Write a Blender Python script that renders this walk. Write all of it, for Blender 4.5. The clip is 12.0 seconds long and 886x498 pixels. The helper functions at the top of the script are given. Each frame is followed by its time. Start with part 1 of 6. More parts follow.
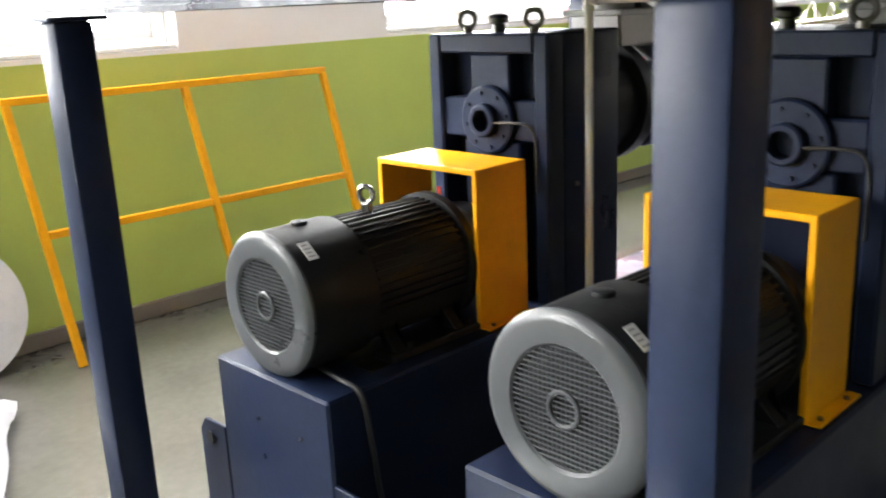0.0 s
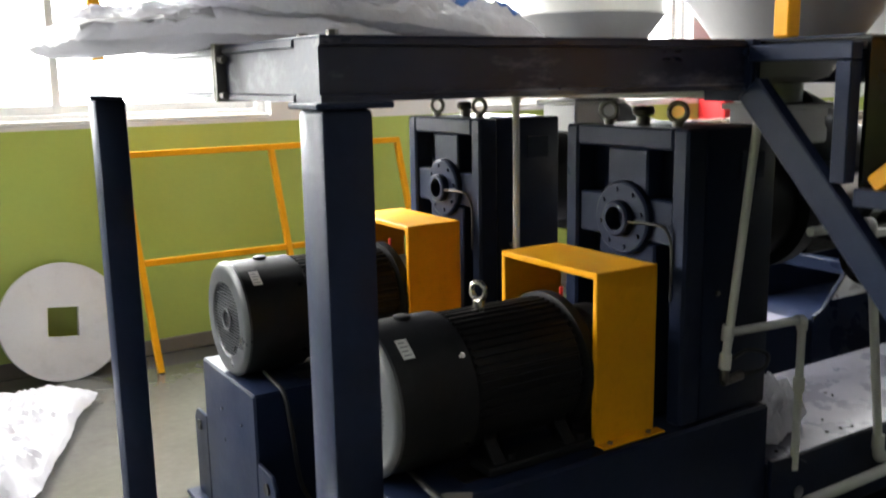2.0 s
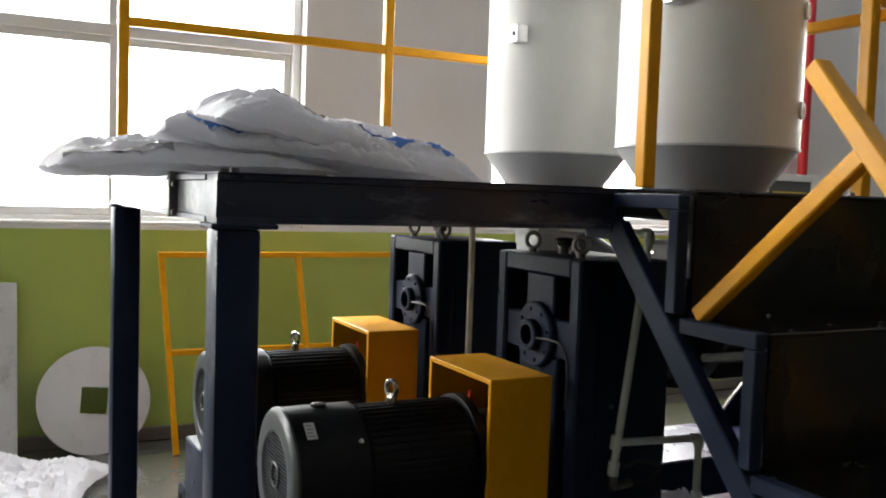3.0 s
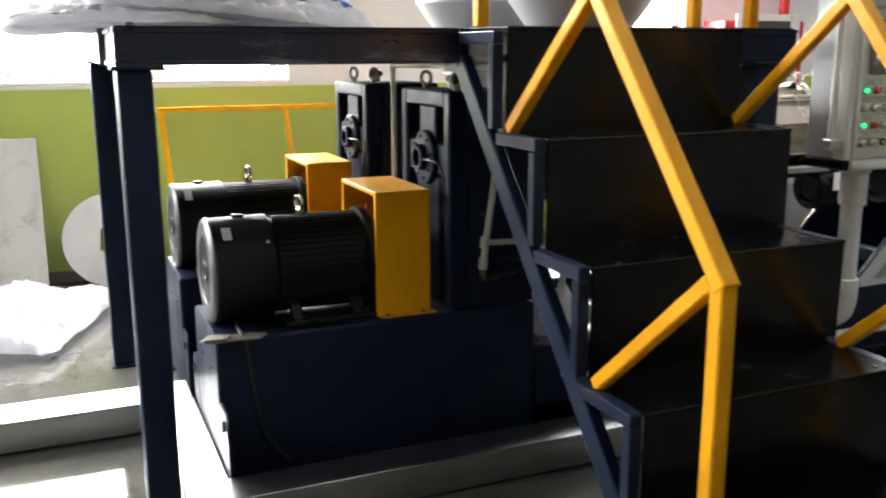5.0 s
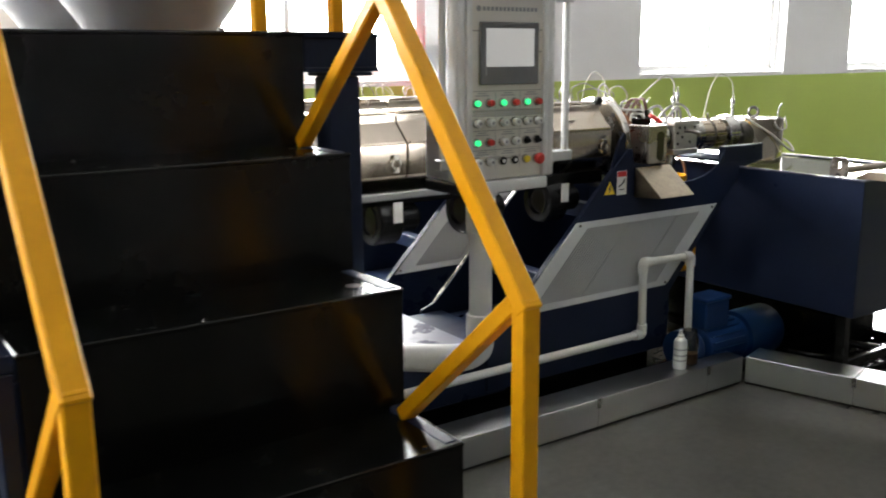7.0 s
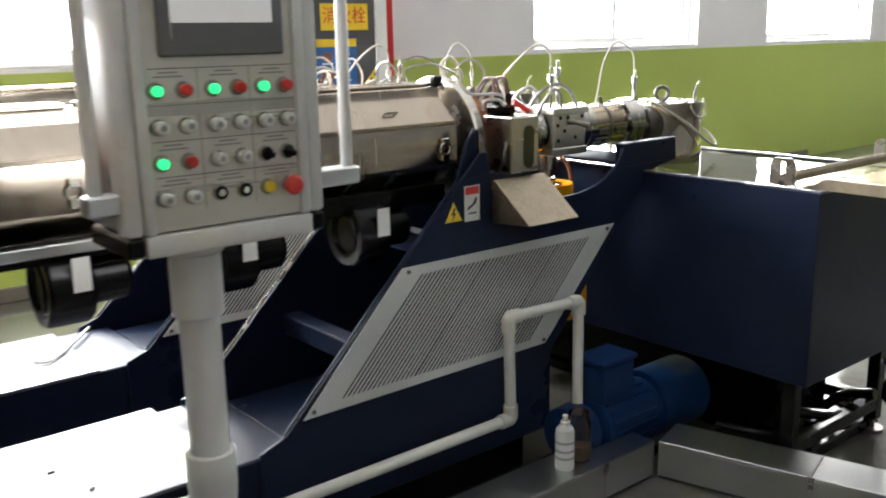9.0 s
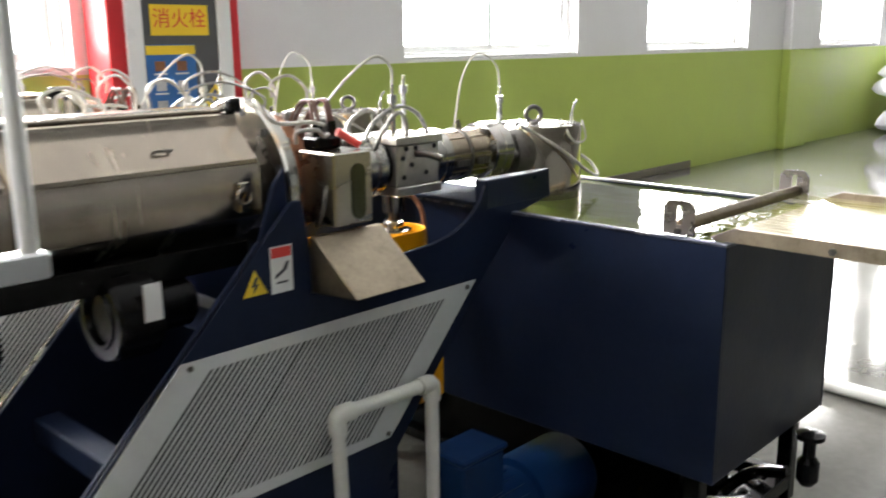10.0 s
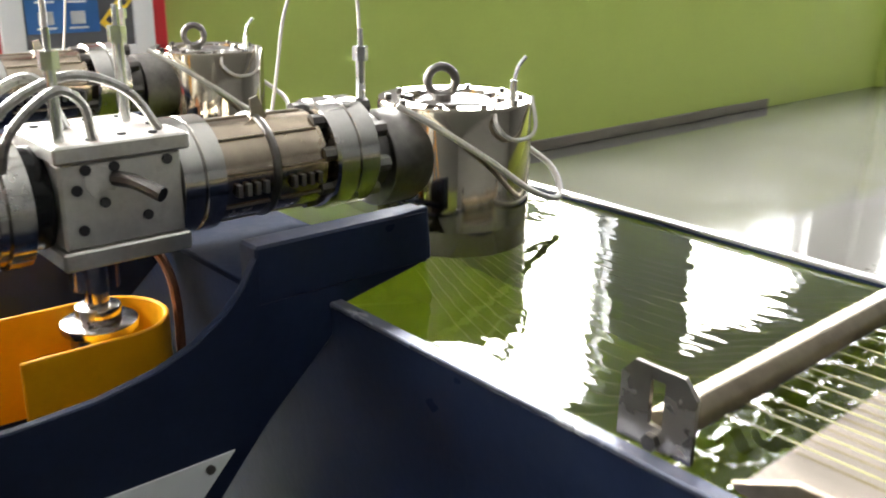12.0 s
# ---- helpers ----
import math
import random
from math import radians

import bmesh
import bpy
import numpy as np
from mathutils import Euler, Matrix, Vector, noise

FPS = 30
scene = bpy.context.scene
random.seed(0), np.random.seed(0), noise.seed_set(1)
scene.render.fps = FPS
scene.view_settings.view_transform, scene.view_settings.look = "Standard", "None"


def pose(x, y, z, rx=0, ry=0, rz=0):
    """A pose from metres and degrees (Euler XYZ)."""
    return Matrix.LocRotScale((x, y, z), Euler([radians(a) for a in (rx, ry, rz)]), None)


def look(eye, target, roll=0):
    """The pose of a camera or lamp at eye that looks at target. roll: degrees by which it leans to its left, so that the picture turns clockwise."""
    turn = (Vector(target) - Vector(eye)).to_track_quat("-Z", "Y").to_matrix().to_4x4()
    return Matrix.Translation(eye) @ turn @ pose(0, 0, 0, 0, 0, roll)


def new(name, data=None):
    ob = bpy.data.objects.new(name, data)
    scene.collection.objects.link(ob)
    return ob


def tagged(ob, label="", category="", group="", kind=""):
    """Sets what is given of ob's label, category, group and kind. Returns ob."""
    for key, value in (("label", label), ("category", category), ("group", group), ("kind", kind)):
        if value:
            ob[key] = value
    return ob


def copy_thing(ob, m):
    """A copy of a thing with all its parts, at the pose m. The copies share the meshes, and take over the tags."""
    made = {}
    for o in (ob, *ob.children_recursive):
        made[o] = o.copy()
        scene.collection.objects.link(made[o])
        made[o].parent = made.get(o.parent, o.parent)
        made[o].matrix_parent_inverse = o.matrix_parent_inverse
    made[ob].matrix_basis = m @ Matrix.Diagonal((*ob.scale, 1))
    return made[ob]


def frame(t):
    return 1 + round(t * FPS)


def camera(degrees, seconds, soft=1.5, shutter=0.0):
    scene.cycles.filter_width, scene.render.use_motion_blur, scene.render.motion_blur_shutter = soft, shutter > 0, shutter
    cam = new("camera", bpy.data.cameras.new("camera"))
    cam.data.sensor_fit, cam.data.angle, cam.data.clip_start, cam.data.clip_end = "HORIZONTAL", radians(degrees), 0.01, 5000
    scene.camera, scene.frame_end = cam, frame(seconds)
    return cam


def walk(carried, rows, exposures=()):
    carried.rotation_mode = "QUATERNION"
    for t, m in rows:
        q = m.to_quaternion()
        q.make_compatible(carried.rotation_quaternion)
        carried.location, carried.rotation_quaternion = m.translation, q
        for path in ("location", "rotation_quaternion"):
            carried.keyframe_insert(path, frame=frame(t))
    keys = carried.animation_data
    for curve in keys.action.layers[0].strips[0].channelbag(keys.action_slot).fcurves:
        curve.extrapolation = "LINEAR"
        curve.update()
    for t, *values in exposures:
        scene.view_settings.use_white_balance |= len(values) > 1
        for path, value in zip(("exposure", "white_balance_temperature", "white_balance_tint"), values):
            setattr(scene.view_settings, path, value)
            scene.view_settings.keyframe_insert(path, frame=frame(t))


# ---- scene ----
cam = camera(52.0, 12.0, soft=1.9, shutter=0.35)
PATH = [
    (0, (0.078, 0.255, 1.59), (1.424, 1.638, 1.064), -2.6),
    (0.5, (0.097, 0.056, 1.594), (1.493, 1.384, 1.057), -4.7),
    (1, (0.172, -0.19, 1.6), (1.485, 1.228, 1.085), -1.8),
    (1.5, (0.208, -0.456, 1.591), (1.457, 1.039, 1.135), -0.4),
    (2, (0.35, -0.753, 1.636), (1.401, 0.907, 1.266), -1.0),
    (2.5, (0.484, -1.051, 1.692), (1.403, 0.715, 1.499), 1.6),
    (2.7, (0.515, -1.188, 1.688), (1.436, 0.583, 1.57), 1.7),
    (4.3, (0.799, -1.977, 1.656), (1.511, -0.13, 1.364), 2.2),
    (4.5, (0.791, -2.067, 1.642), (1.514, -0.236, 1.292), 1.3),
    (5, (0.872, -2.225, 1.636), (1.637, -0.427, 1.211), -0.2),
    (5.5, (1.108, -2.347, 1.65), (1.973, -0.594, 1.223), -2.3),
    (6, (1.392, -2.353, 1.647), (2.294, -0.618, 1.225), -0.8),
    (6.5, (1.693, -2.234, 1.636), (2.703, -0.559, 1.217), -0.3),
    (7, (1.963, -2.084, 1.643), (3.068, -0.47, 1.226), -0.4),
    (8.8, (3.057, -1.273, 1.588), (4.275, 0.242, 1.117), -0.2),
    (9, (3.206, -1.181, 1.571), (4.438, 0.326, 1.112), -1.0),
    (9.5, (3.51, -0.976, 1.563), (4.793, 0.49, 1.112), -0.7),
    (10, (3.838, -0.761, 1.578), (5.246, 0.586, 1.127), -0.6),
    (10.5, (4.241, -0.568, 1.587), (5.683, 0.739, 1.127), -0.5),
    (11, (4.605, -0.359, 1.572), (6.048, 0.928, 1.061), 1.4),
    (11.5, (4.930, -0.189, 1.571), (6.358, 1.088, 0.995), 1.2),
    (12, (5.265, -0.050, 1.565), (6.528, 1.362, 0.923), 1.1),
]
EXPOSURES = [(0.0, 1.35), (0.5, 1.65), (1.0, 1.55), (1.5, 1.15), (2.0, 0.95), (2.5, 0.18), (2.7, 0.15), (4.3, 0.62), (5.0, 1.33), (6.0, 1.3), (7.0, 1.4), (9.0, 1.46), (10.5, 1.35), (12.0, 1.5)]
walk(cam, [(t, look(eye, target, roll)) for t, eye, target, roll in PATH], EXPOSURES)

# ---- world, daylight ----
WALL_Y, HALL_X0, HALL_X1, HALL_Y0, HALL_H = 4.75, -9.0, 27.0, -20.0, 6.2
SILL, HEAD = 1.41, 4.7
WINDOWS = [(-7.6, -5.1), (-3.8, -1.3), (0.06, 2.56), (4.04, 6.37), (9.16, 11.6), (12.93, 15.4), (17.8, 20.3), (21.6, 24.1)]

sky_world = bpy.data.worlds.new("overcast_sky")
scene.world = sky_world
sky_world.use_nodes = True
wn = sky_world.node_tree
sky = wn.nodes.new("ShaderNodeTexSky")
sky.sky_type, sky.sun_disc = "NISHITA", False
sky.sun_elevation, sky.sun_rotation = radians(48), radians(20)
sky.air_density, sky.dust_density = 1.0, 3.0
wn.links.new(sky.outputs[0], wn.nodes["Background"].inputs[0])
wn.nodes["Background"].inputs[1].default_value = 0.12

sun_data = bpy.data.lights.new("sun", "SUN")
sun_data.energy, sun_data.angle, sun_data.color = 0.8, radians(12), (1.0, 0.96, 0.9)
sun = new("sun", sun_data)
sun.matrix_world = look((3, 30, 30), (3, 4, 1))


def window_light(x0, x1, y, facing, watts):
    data = bpy.data.lights.new("window_daylight", "AREA")
    data.shape, data.size, data.size_y = "RECTANGLE", (x1 - x0) * 0.94, (HEAD - SILL) * 0.94
    data.energy, data.color = watts, (1.0, 0.975, 0.94)
    ob = new("window_daylight", data)
    mid = Vector(((x0 + x1) / 2, y, (SILL + HEAD) / 2))
    ob.matrix_world = look(mid, mid + Vector((0, facing, -0.12)))


for a, b in WINDOWS:
    window_light(a, b, WALL_Y + 0.22, -1, 275)


# ---- materials ----
def material(name, colour, rough=0.5, metal=0.0, vary=0.12, scale=3.0, grain=60.0, bump=0.05, rough_vary=0.12, dirt=None, dirt_amount=0.0, coat=0.0, spec=0.5, stretch=(1, 1, 1), island=0.0):
    m = bpy.data.materials.new(name)
    m.use_nodes = True
    nt = m.node_tree
    n, link = nt.nodes, nt.links
    p = n["Principled BSDF"]
    co = n.new("ShaderNodeTexCoord")
    mp = n.new("ShaderNodeMapping")
    mp.inputs["Scale"].default_value = stretch
    geo = n.new("ShaderNodeNewGeometry")
    link.new(geo.outputs["Position"], mp.inputs["Vector"])
    big = n.new("ShaderNodeTexNoise")
    big.inputs["Scale"].default_value, big.inputs["Detail"].default_value, big.inputs["Roughness"].default_value = scale, 5, 0.6
    fine = n.new("ShaderNodeTexNoise")
    fine.inputs["Scale"].default_value, fine.inputs["Detail"].default_value = grain, 3
    for t in (big, fine):
        link.new(mp.outputs[0], t.inputs["Vector"])
    mix = n.new("ShaderNodeMix")
    mix.data_type, mix.blend_type = "RGBA", "MIX"
    dark = tuple(c * (1 - vary) for c in colour)
    light = tuple(min(1, c * (1 + vary)) for c in colour)
    mix.inputs[6].default_value, mix.inputs[7].default_value = (*dark, 1), (*light, 1)
    avg = n.new("ShaderNodeMath")
    avg.operation = "MULTIPLY_ADD"
    link.new(fine.outputs[0], avg.inputs[0])
    avg.inputs[1].default_value = 0.35
    link.new(big.outputs[0], avg.inputs[2])
    sub = n.new("ShaderNodeMapRange")
    sub.inputs[1].default_value, sub.inputs[2].default_value = 0.45, 0.9
    link.new(avg.outputs[0], sub.inputs[0])
    link.new(sub.outputs[0], mix.inputs[0])
    out = mix.outputs[2]
    if dirt:
        dn = n.new("ShaderNodeTexNoise")
        dn.inputs["Scale"].default_value, dn.inputs["Detail"].default_value, dn.inputs["Roughness"].default_value = scale * 2.3, 8, 0.7
        link.new(mp.outputs[0], dn.inputs["Vector"])
        dr = n.new("ShaderNodeMapRange")
        dr.inputs[1].default_value, dr.inputs[2].default_value = 0.54, 0.7
        dr.inputs[4].default_value = dirt_amount
        link.new(dn.outputs[0], dr.inputs[0])
        dm = n.new("ShaderNodeMix")
        dm.data_type = "RGBA"
        link.new(dr.outputs[0], dm.inputs[0])
        link.new(out, dm.inputs[6])
        dm.inputs[7].default_value = (*dirt, 1)
        out = dm.outputs[2]
    link.new(out, p.inputs["Base Color"])
    rr = n.new("ShaderNodeMapRange")
    rr.inputs[3].default_value, rr.inputs[4].default_value = max(0.02, rough - rough_vary), min(1, rough + rough_vary)
    rr.inputs[1].default_value, rr.inputs[2].default_value = 0.3, 0.7
    link.new(big.outputs[0], rr.inputs[0])
    link.new(rr.outputs[0], p.inputs["Roughness"])
    p.inputs["Metallic"].default_value = metal
    p.inputs["Specular IOR Level"].default_value = spec
    p.inputs["Coat Weight"].default_value = coat
    p.inputs["Coat Roughness"].default_value = 0.12
    if bump:
        bp = n.new("ShaderNodeBump")
        bp.inputs["Strength"].default_value, bp.inputs["Distance"].default_value = bump, 0.004
        link.new(fine.outputs[0], bp.inputs["Height"])
        link.new(bp.outputs[0], p.inputs["Normal"])
    return m


def glowing(name, colour, strength):
    m = bpy.data.materials.new(name)
    m.use_nodes = True
    p = m.node_tree.nodes["Principled BSDF"]
    p.inputs["Base Color"].default_value = (*colour, 1)
    p.inputs["Emission Color"].default_value = (*colour, 1)
    p.inputs["Emission Strength"].default_value = strength
    return m


def clear(name, colour, rough, ior=1.45):
    m = bpy.data.materials.new(name)
    m.use_nodes = True
    p = m.node_tree.nodes["Principled BSDF"]
    p.inputs["Base Color"].default_value = (*colour, 1)
    p.inputs["Roughness"].default_value = rough
    p.inputs["Transmission Weight"].default_value = 1.0
    p.inputs["IOR"].default_value = ior
    return m


NAVY = material("navy_paint", (0.0092, 0.0150, 0.0365), 0.36, vary=0.2, scale=2.2, bump=0.10, dirt=(0.015, 0.020, 0.036), dirt_amount=0.3, spec=0.16)
NAVY_DULL = material("worn_navy_paint", (0.0085, 0.0145, 0.036), 0.40, vary=0.22, scale=4, bump=0.12, dirt=(0.026, 0.030, 0.055), dirt_amount=0.25, spec=0.17)
NAVY_MATTE = material("dusty_navy_paint", (0.010, 0.015, 0.034), 0.75, vary=0.25, scale=6, bump=0.2, dirt=(0.03, 0.032, 0.045), dirt_amount=0.4, spec=0.06)
SCUFFED = material("scuffed_navy_paint", (0.011, 0.014, 0.034), 0.36, vary=0.25, scale=2.6, bump=0.15, dirt=(0.25, 0.25, 0.28), dirt_amount=0.6, stretch=(0.5, 1.2, 1.8))
BLACK_SHEET = material("black_steel_sheet", (0.0022, 0.0025, 0.0024), 0.21, vary=0.3, scale=3, grain=25, bump=0.02, dirt=(0.010, 0.0105, 0.009), dirt_amount=0.5, rough_vary=0.10, spec=0.22)
MOTOR_PAINT = material("dark_grey_motor_paint", (0.012, 0.013, 0.0145), 0.46, vary=0.2, scale=5, bump=0.10, dirt=(0.024, 0.025, 0.026), dirt_amount=0.3, spec=0.19)
COWL_GREY = material("light_grey_cowl_paint", (0.046, 0.050, 0.055), 0.38, vary=0.06, bump=0.08)
BLACK_RUBBER = material("black_plastic", (0.004, 0.004, 0.0045), 0.24, vary=0.2, bump=0.04, spec=0.2, rough_vary=0.06)
YELLOW = material("yellow_paint", (0.74, 0.33, 0.003), 0.40, vary=0.08, scale=5, bump=0.10, dirt=(0.50, 0.21, 0.004), dirt_amount=0.3, spec=0.22)
GREEN_WALL = material("green_wall_paint", (0.41, 0.505, 0.11), 0.42, vary=0.05, scale=1.2, grain=35, bump=0.10, dirt=(0.37, 0.45, 0.10), dirt_amount=0.25)
WHITE_WALL = material("white_wall_paint", (0.75, 0.74, 0.75), 0.7, vary=0.04, scale=1.0, grain=40, bump=0.08)
# Ceiling and far walls stay unseen; their greys are set to limit bounced light.
CEILING = material("ceiling_paint", (0.42, 0.43, 0.44), 0.8, vary=0.04, scale=1.0)
UNSEEN_WALL_GREY = material("low_bounce_wall_grey", (0.20, 0.21, 0.22), 0.8, vary=0.06, scale=0.8)
FLOOR = material("grey_epoxy_floor", (0.088, 0.086, 0.076), 0.10, vary=0.25, scale=1.1, grain=25, bump=0.03, dirt=(0.075, 0.073, 0.066), dirt_amount=0.45, rough_vary=0.05)
SKIRTING = material("brown_grey_skirting", (0.17, 0.15, 0.12), 0.5, vary=0.12)
UPVC = material("white_window_frame", (0.78, 0.78, 0.77), 0.35, vary=0.04)
# Pale tone stands for window light reflected by a glossy navy deck.
DECK_SHEEN = material("worn_deck_painted_sheen", (0.15, 0.15, 0.19), 0.30, vary=0.2, scale=5, bump=0.05, dirt=(0.05, 0.05, 0.075), dirt_amount=0.6, rough_vary=0.12, spec=0.4)
POLISHED = material("polished_stainless", (0.40, 0.355, 0.28), 0.065, metal=1.0, vary=0.08, scale=6, bump=0.01, rough_vary=0.03)
GALV = material("galvanised_sheet", (0.56, 0.57, 0.57), 0.28, metal=1.0, vary=0.03, scale=3, grain=40, bump=0, rough_vary=0.0)
STEEL = material("brushed_stainless", (0.44, 0.41, 0.37), 0.27, metal=1.0, vary=0.07, scale=5, grain=90, bump=0.02, stretch=(0.6, 1, 1.6), rough_vary=0.08)
COVER_STEEL = material("tan_tinted_stainless", (0.48, 0.415, 0.345), 0.22, metal=1.0, vary=0.08, scale=3, grain=90, bump=0.04, stretch=(4, 1, 0.3), rough_vary=0.08)
STAINED = material("stained_steel", (0.28, 0.235, 0.175), 0.42, metal=1.0, vary=0.25, scale=9, bump=0.1, dirt=(0.16, 0.13, 0.09), dirt_amount=0.5)
BROWN_SLEEVE = material("brown_sleeve", (0.12, 0.045, 0.03), 0.5)
BRIGHT_STEEL = material("machined_steel", (0.50, 0.48, 0.45), 0.19, metal=1.0, vary=0.16, scale=10, bump=0.04)
RIM = material("rubbed_bare_rim", (0.10, 0.11, 0.15), 0.30, metal=0.5, vary=0.4, scale=9, bump=0.1, dirt=(0.55, 0.55, 0.56), dirt_amount=0.9, stretch=(1, 0.5, 1))
MILLED = material("milled_steel_block", (0.60, 0.58, 0.54), 0.40, metal=0.85, vary=0.14, scale=14, grain=110, bump=0.05, dirt=(0.33, 0.30, 0.25), dirt_amount=0.35)
DARK_STEEL = material("oily_dark_steel", (0.16, 0.15, 0.14), 0.38, metal=1.0, vary=0.35, scale=12, bump=0.2)
COPPER = material("heat_tinted_copper", (0.30, 0.13, 0.065), 0.48, metal=0.4, vary=0.3, scale=14, bump=0.2)
ALU = material("anodised_aluminium", (0.70, 0.71, 0.72), 0.38, metal=0.85, vary=0.05, bump=0.03)
PANEL_STEEL = material("brushed_panel_steel", (0.68, 0.65, 0.59), 0.34, metal=0.5, vary=0.06, scale=2, grain=120, stretch=(0.15, 1, 6), bump=0.03)
LIGHT_GREY = material("light_grey_paint", (0.68, 0.685, 0.68), 0.42, vary=0.05, bump=0.05)
GRILLE_WHITE = material("off_white_grille_paint", (0.60, 0.62, 0.62), 0.42, vary=0.06, scale=4, bump=0.05, dirt=(0.42, 0.42, 0.40), dirt_amount=0.25)
# Flat near-black that stands for the shade inside slots, holes and gaps.
SHADE_BLACK = material("shade_black", (0.012, 0.012, 0.013), 0.7)
HOPPER_PAINT = material("pale_grey_hopper_paint", (0.62, 0.62, 0.59), 0.40, vary=0.05, scale=3, bump=0.05)
HOPPER_CONE = material("grey_cone_steel", (0.38, 0.38, 0.37), 0.42, vary=0.06, bump=0.05)
PVC = material("off_white_pvc", (0.66, 0.66, 0.62), 0.40, vary=0.05, dirt=(0.45, 0.42, 0.36), dirt_amount=0.3)
CABLE_WHITE = material("white_cable_sleeve", (0.50, 0.48, 0.43), 0.5, vary=0.15, scale=20, grain=120, dirt=(0.30, 0.27, 0.22), dirt_amount=0.4)
CABLE_BLACK = material("black_cable", (0.02, 0.02, 0.02), 0.5)
BRAID = material("braided_steel_hose", (0.30, 0.29, 0.27), 0.36, metal=0.9, vary=0.35, scale=60, grain=220, bump=0.6)
RED = material("red_paint", (0.55, 0.025, 0.03), 0.38, vary=0.10)
RED_PLASTIC = material("red_plastic", (0.62, 0.04, 0.03), 0.35, vary=0.08)
YELLOW_PLASTIC = material("yellow_plastic", (0.72, 0.52, 0.03), 0.4, vary=0.08)
WHITE_PLASTIC = material("white_plastic", (0.72, 0.72, 0.70), 0.4, vary=0.04)
WHITE_LABEL = material("white_paper_label", (0.72, 0.72, 0.70), 0.6, vary=0.05)
INK = material("dark_ink", (0.05, 0.05, 0.06), 0.6)
INK_GREY = material("grey_ink", (0.30, 0.30, 0.31), 0.6)
INK_BLUE = material("blue_ink", (0.04, 0.14, 0.45), 0.5)
SIGN_YELLOW = material("sign_yellow", (0.80, 0.55, 0.03), 0.45, vary=0.04)
SIGN_BLUE = material("poster_blue", (0.03, 0.13, 0.36), 0.4, vary=0.06)
BLUE_MOTOR = material("blue_motor_paint", (0.003, 0.027, 0.105), 0.42, vary=0.15, dirt=(0.010, 0.024, 0.06), dirt_amount=0.4, spec=0.3)
SACK = material("white_woven_sack", (0.70, 0.70, 0.74), 0.40, vary=0.05, scale=9, grain=70, bump=0.9)
sack_nodes = SACK.node_tree
see = sack_nodes.nodes.new("ShaderNodeBsdfTranslucent")
see.inputs["Color"].default_value = (0.70, 0.70, 0.73, 1)
blend = sack_nodes.nodes.new("ShaderNodeMixShader")
blend.inputs[0].default_value = 0.5
sack_nodes.links.new(sack_nodes.nodes["Principled BSDF"].outputs[0], blend.inputs[1])
sack_nodes.links.new(see.outputs[0], blend.inputs[2])
sack_nodes.links.new(blend.outputs[0], sack_nodes.nodes["Material Output"].inputs["Surface"])
BOARD = material("grey_white_board", (0.52, 0.52, 0.51), 0.6, vary=0.06, scale=2.0, bump=0.1, dirt=(0.26, 0.25, 0.24), dirt_amount=0.75)
DISC_WHITE = material("white_painted_disc", (0.64, 0.64, 0.65), 0.5, vary=0.05, dirt=(0.40, 0.39, 0.38), dirt_amount=0.3)
CARDBOARD = material("torn_grey_cardboard", (0.17, 0.155, 0.13), 0.7, vary=0.2, scale=8, bump=0.2)
RUST = material("rust_brown_grime", (0.14, 0.085, 0.05), 0.6, vary=0.3, scale=15, bump=0.3)
GLASS = clear("window_glass", (0.95, 0.97, 0.97), 0.02)
DARK_GLASS = material("dark_screen_glass", (0.15, 0.15, 0.155), 0.16, vary=0.02, bump=0)
SCREEN = glowing("lit_screen", (0.38, 0.38, 0.37), 0.30)
GREEN_LAMP = glowing("lit_green_lamp", (0.02, 0.60, 0.16), 0.8)
SKY_GLOW = glowing("overcast_backdrop", (0.95, 0.98, 1.0), 5.0)
STRAND = material("yellow_green_strand", (0.40, 0.38, 0.16), 0.3, vary=0.1)
TANK_INSIDE = material("pale_tank_lining", (0.24, 0.28, 0.035), 0.4, vary=0.15, scale=3)


def water_material():
    m = clear("green_cooling_water", (0.46, 0.55, 0.14), 0.015, 1.33)
    nt = m.node_tree
    n, link = nt.nodes, nt.links
    geo = n.new("ShaderNodeNewGeometry")
    wave = n.new("ShaderNodeTexNoise")
    wave.inputs["Scale"].default_value, wave.inputs["Detail"].default_value = 18, 2
    mp = n.new("ShaderNodeMapping")
    mp.inputs["Scale"].default_value = (1.0, 0.5, 1)
    link.new(geo.outputs["Position"], mp.inputs[0])
    link.new(mp.outputs[0], wave.inputs["Vector"])
    bp = n.new("ShaderNodeBump")
    bp.inputs["Strength"].default_value, bp.inputs["Distance"].default_value = 0.13, 0.01
    link.new(wave.outputs[0], bp.inputs["Height"])
    link.new(bp.outputs[0], n["Principled BSDF"].inputs["Normal"])
    return m


WATER = water_material()


# ---- building helpers ----
def take(bm, other):
    me = bpy.data.meshes.new("tmp")
    other.to_mesh(me)
    other.free()
    bm.from_mesh(me)
    bpy.data.meshes.remove(me)
    return bm


def box(bm, lo, hi, bevel=0.0, seg=1, m=None):
    b = bmesh.new()
    bmesh.ops.create_cube(b, size=1.0)
    for v in b.verts:
        v.co = Vector([lo[i] + (v.co[i] + 0.5) * (hi[i] - lo[i]) for i in range(3)])
    if bevel:
        bmesh.ops.bevel(b, geom=b.edges[:], offset=bevel, segments=seg, profile=0.5, affect="EDGES", clamp_overlap=True)
    if m is not None:
        b.transform(m)
    return take(bm, b)


def align(axis):
    return Vector((0, 0, 1)).rotation_difference(Vector(axis).normalized()).to_matrix().to_4x4()


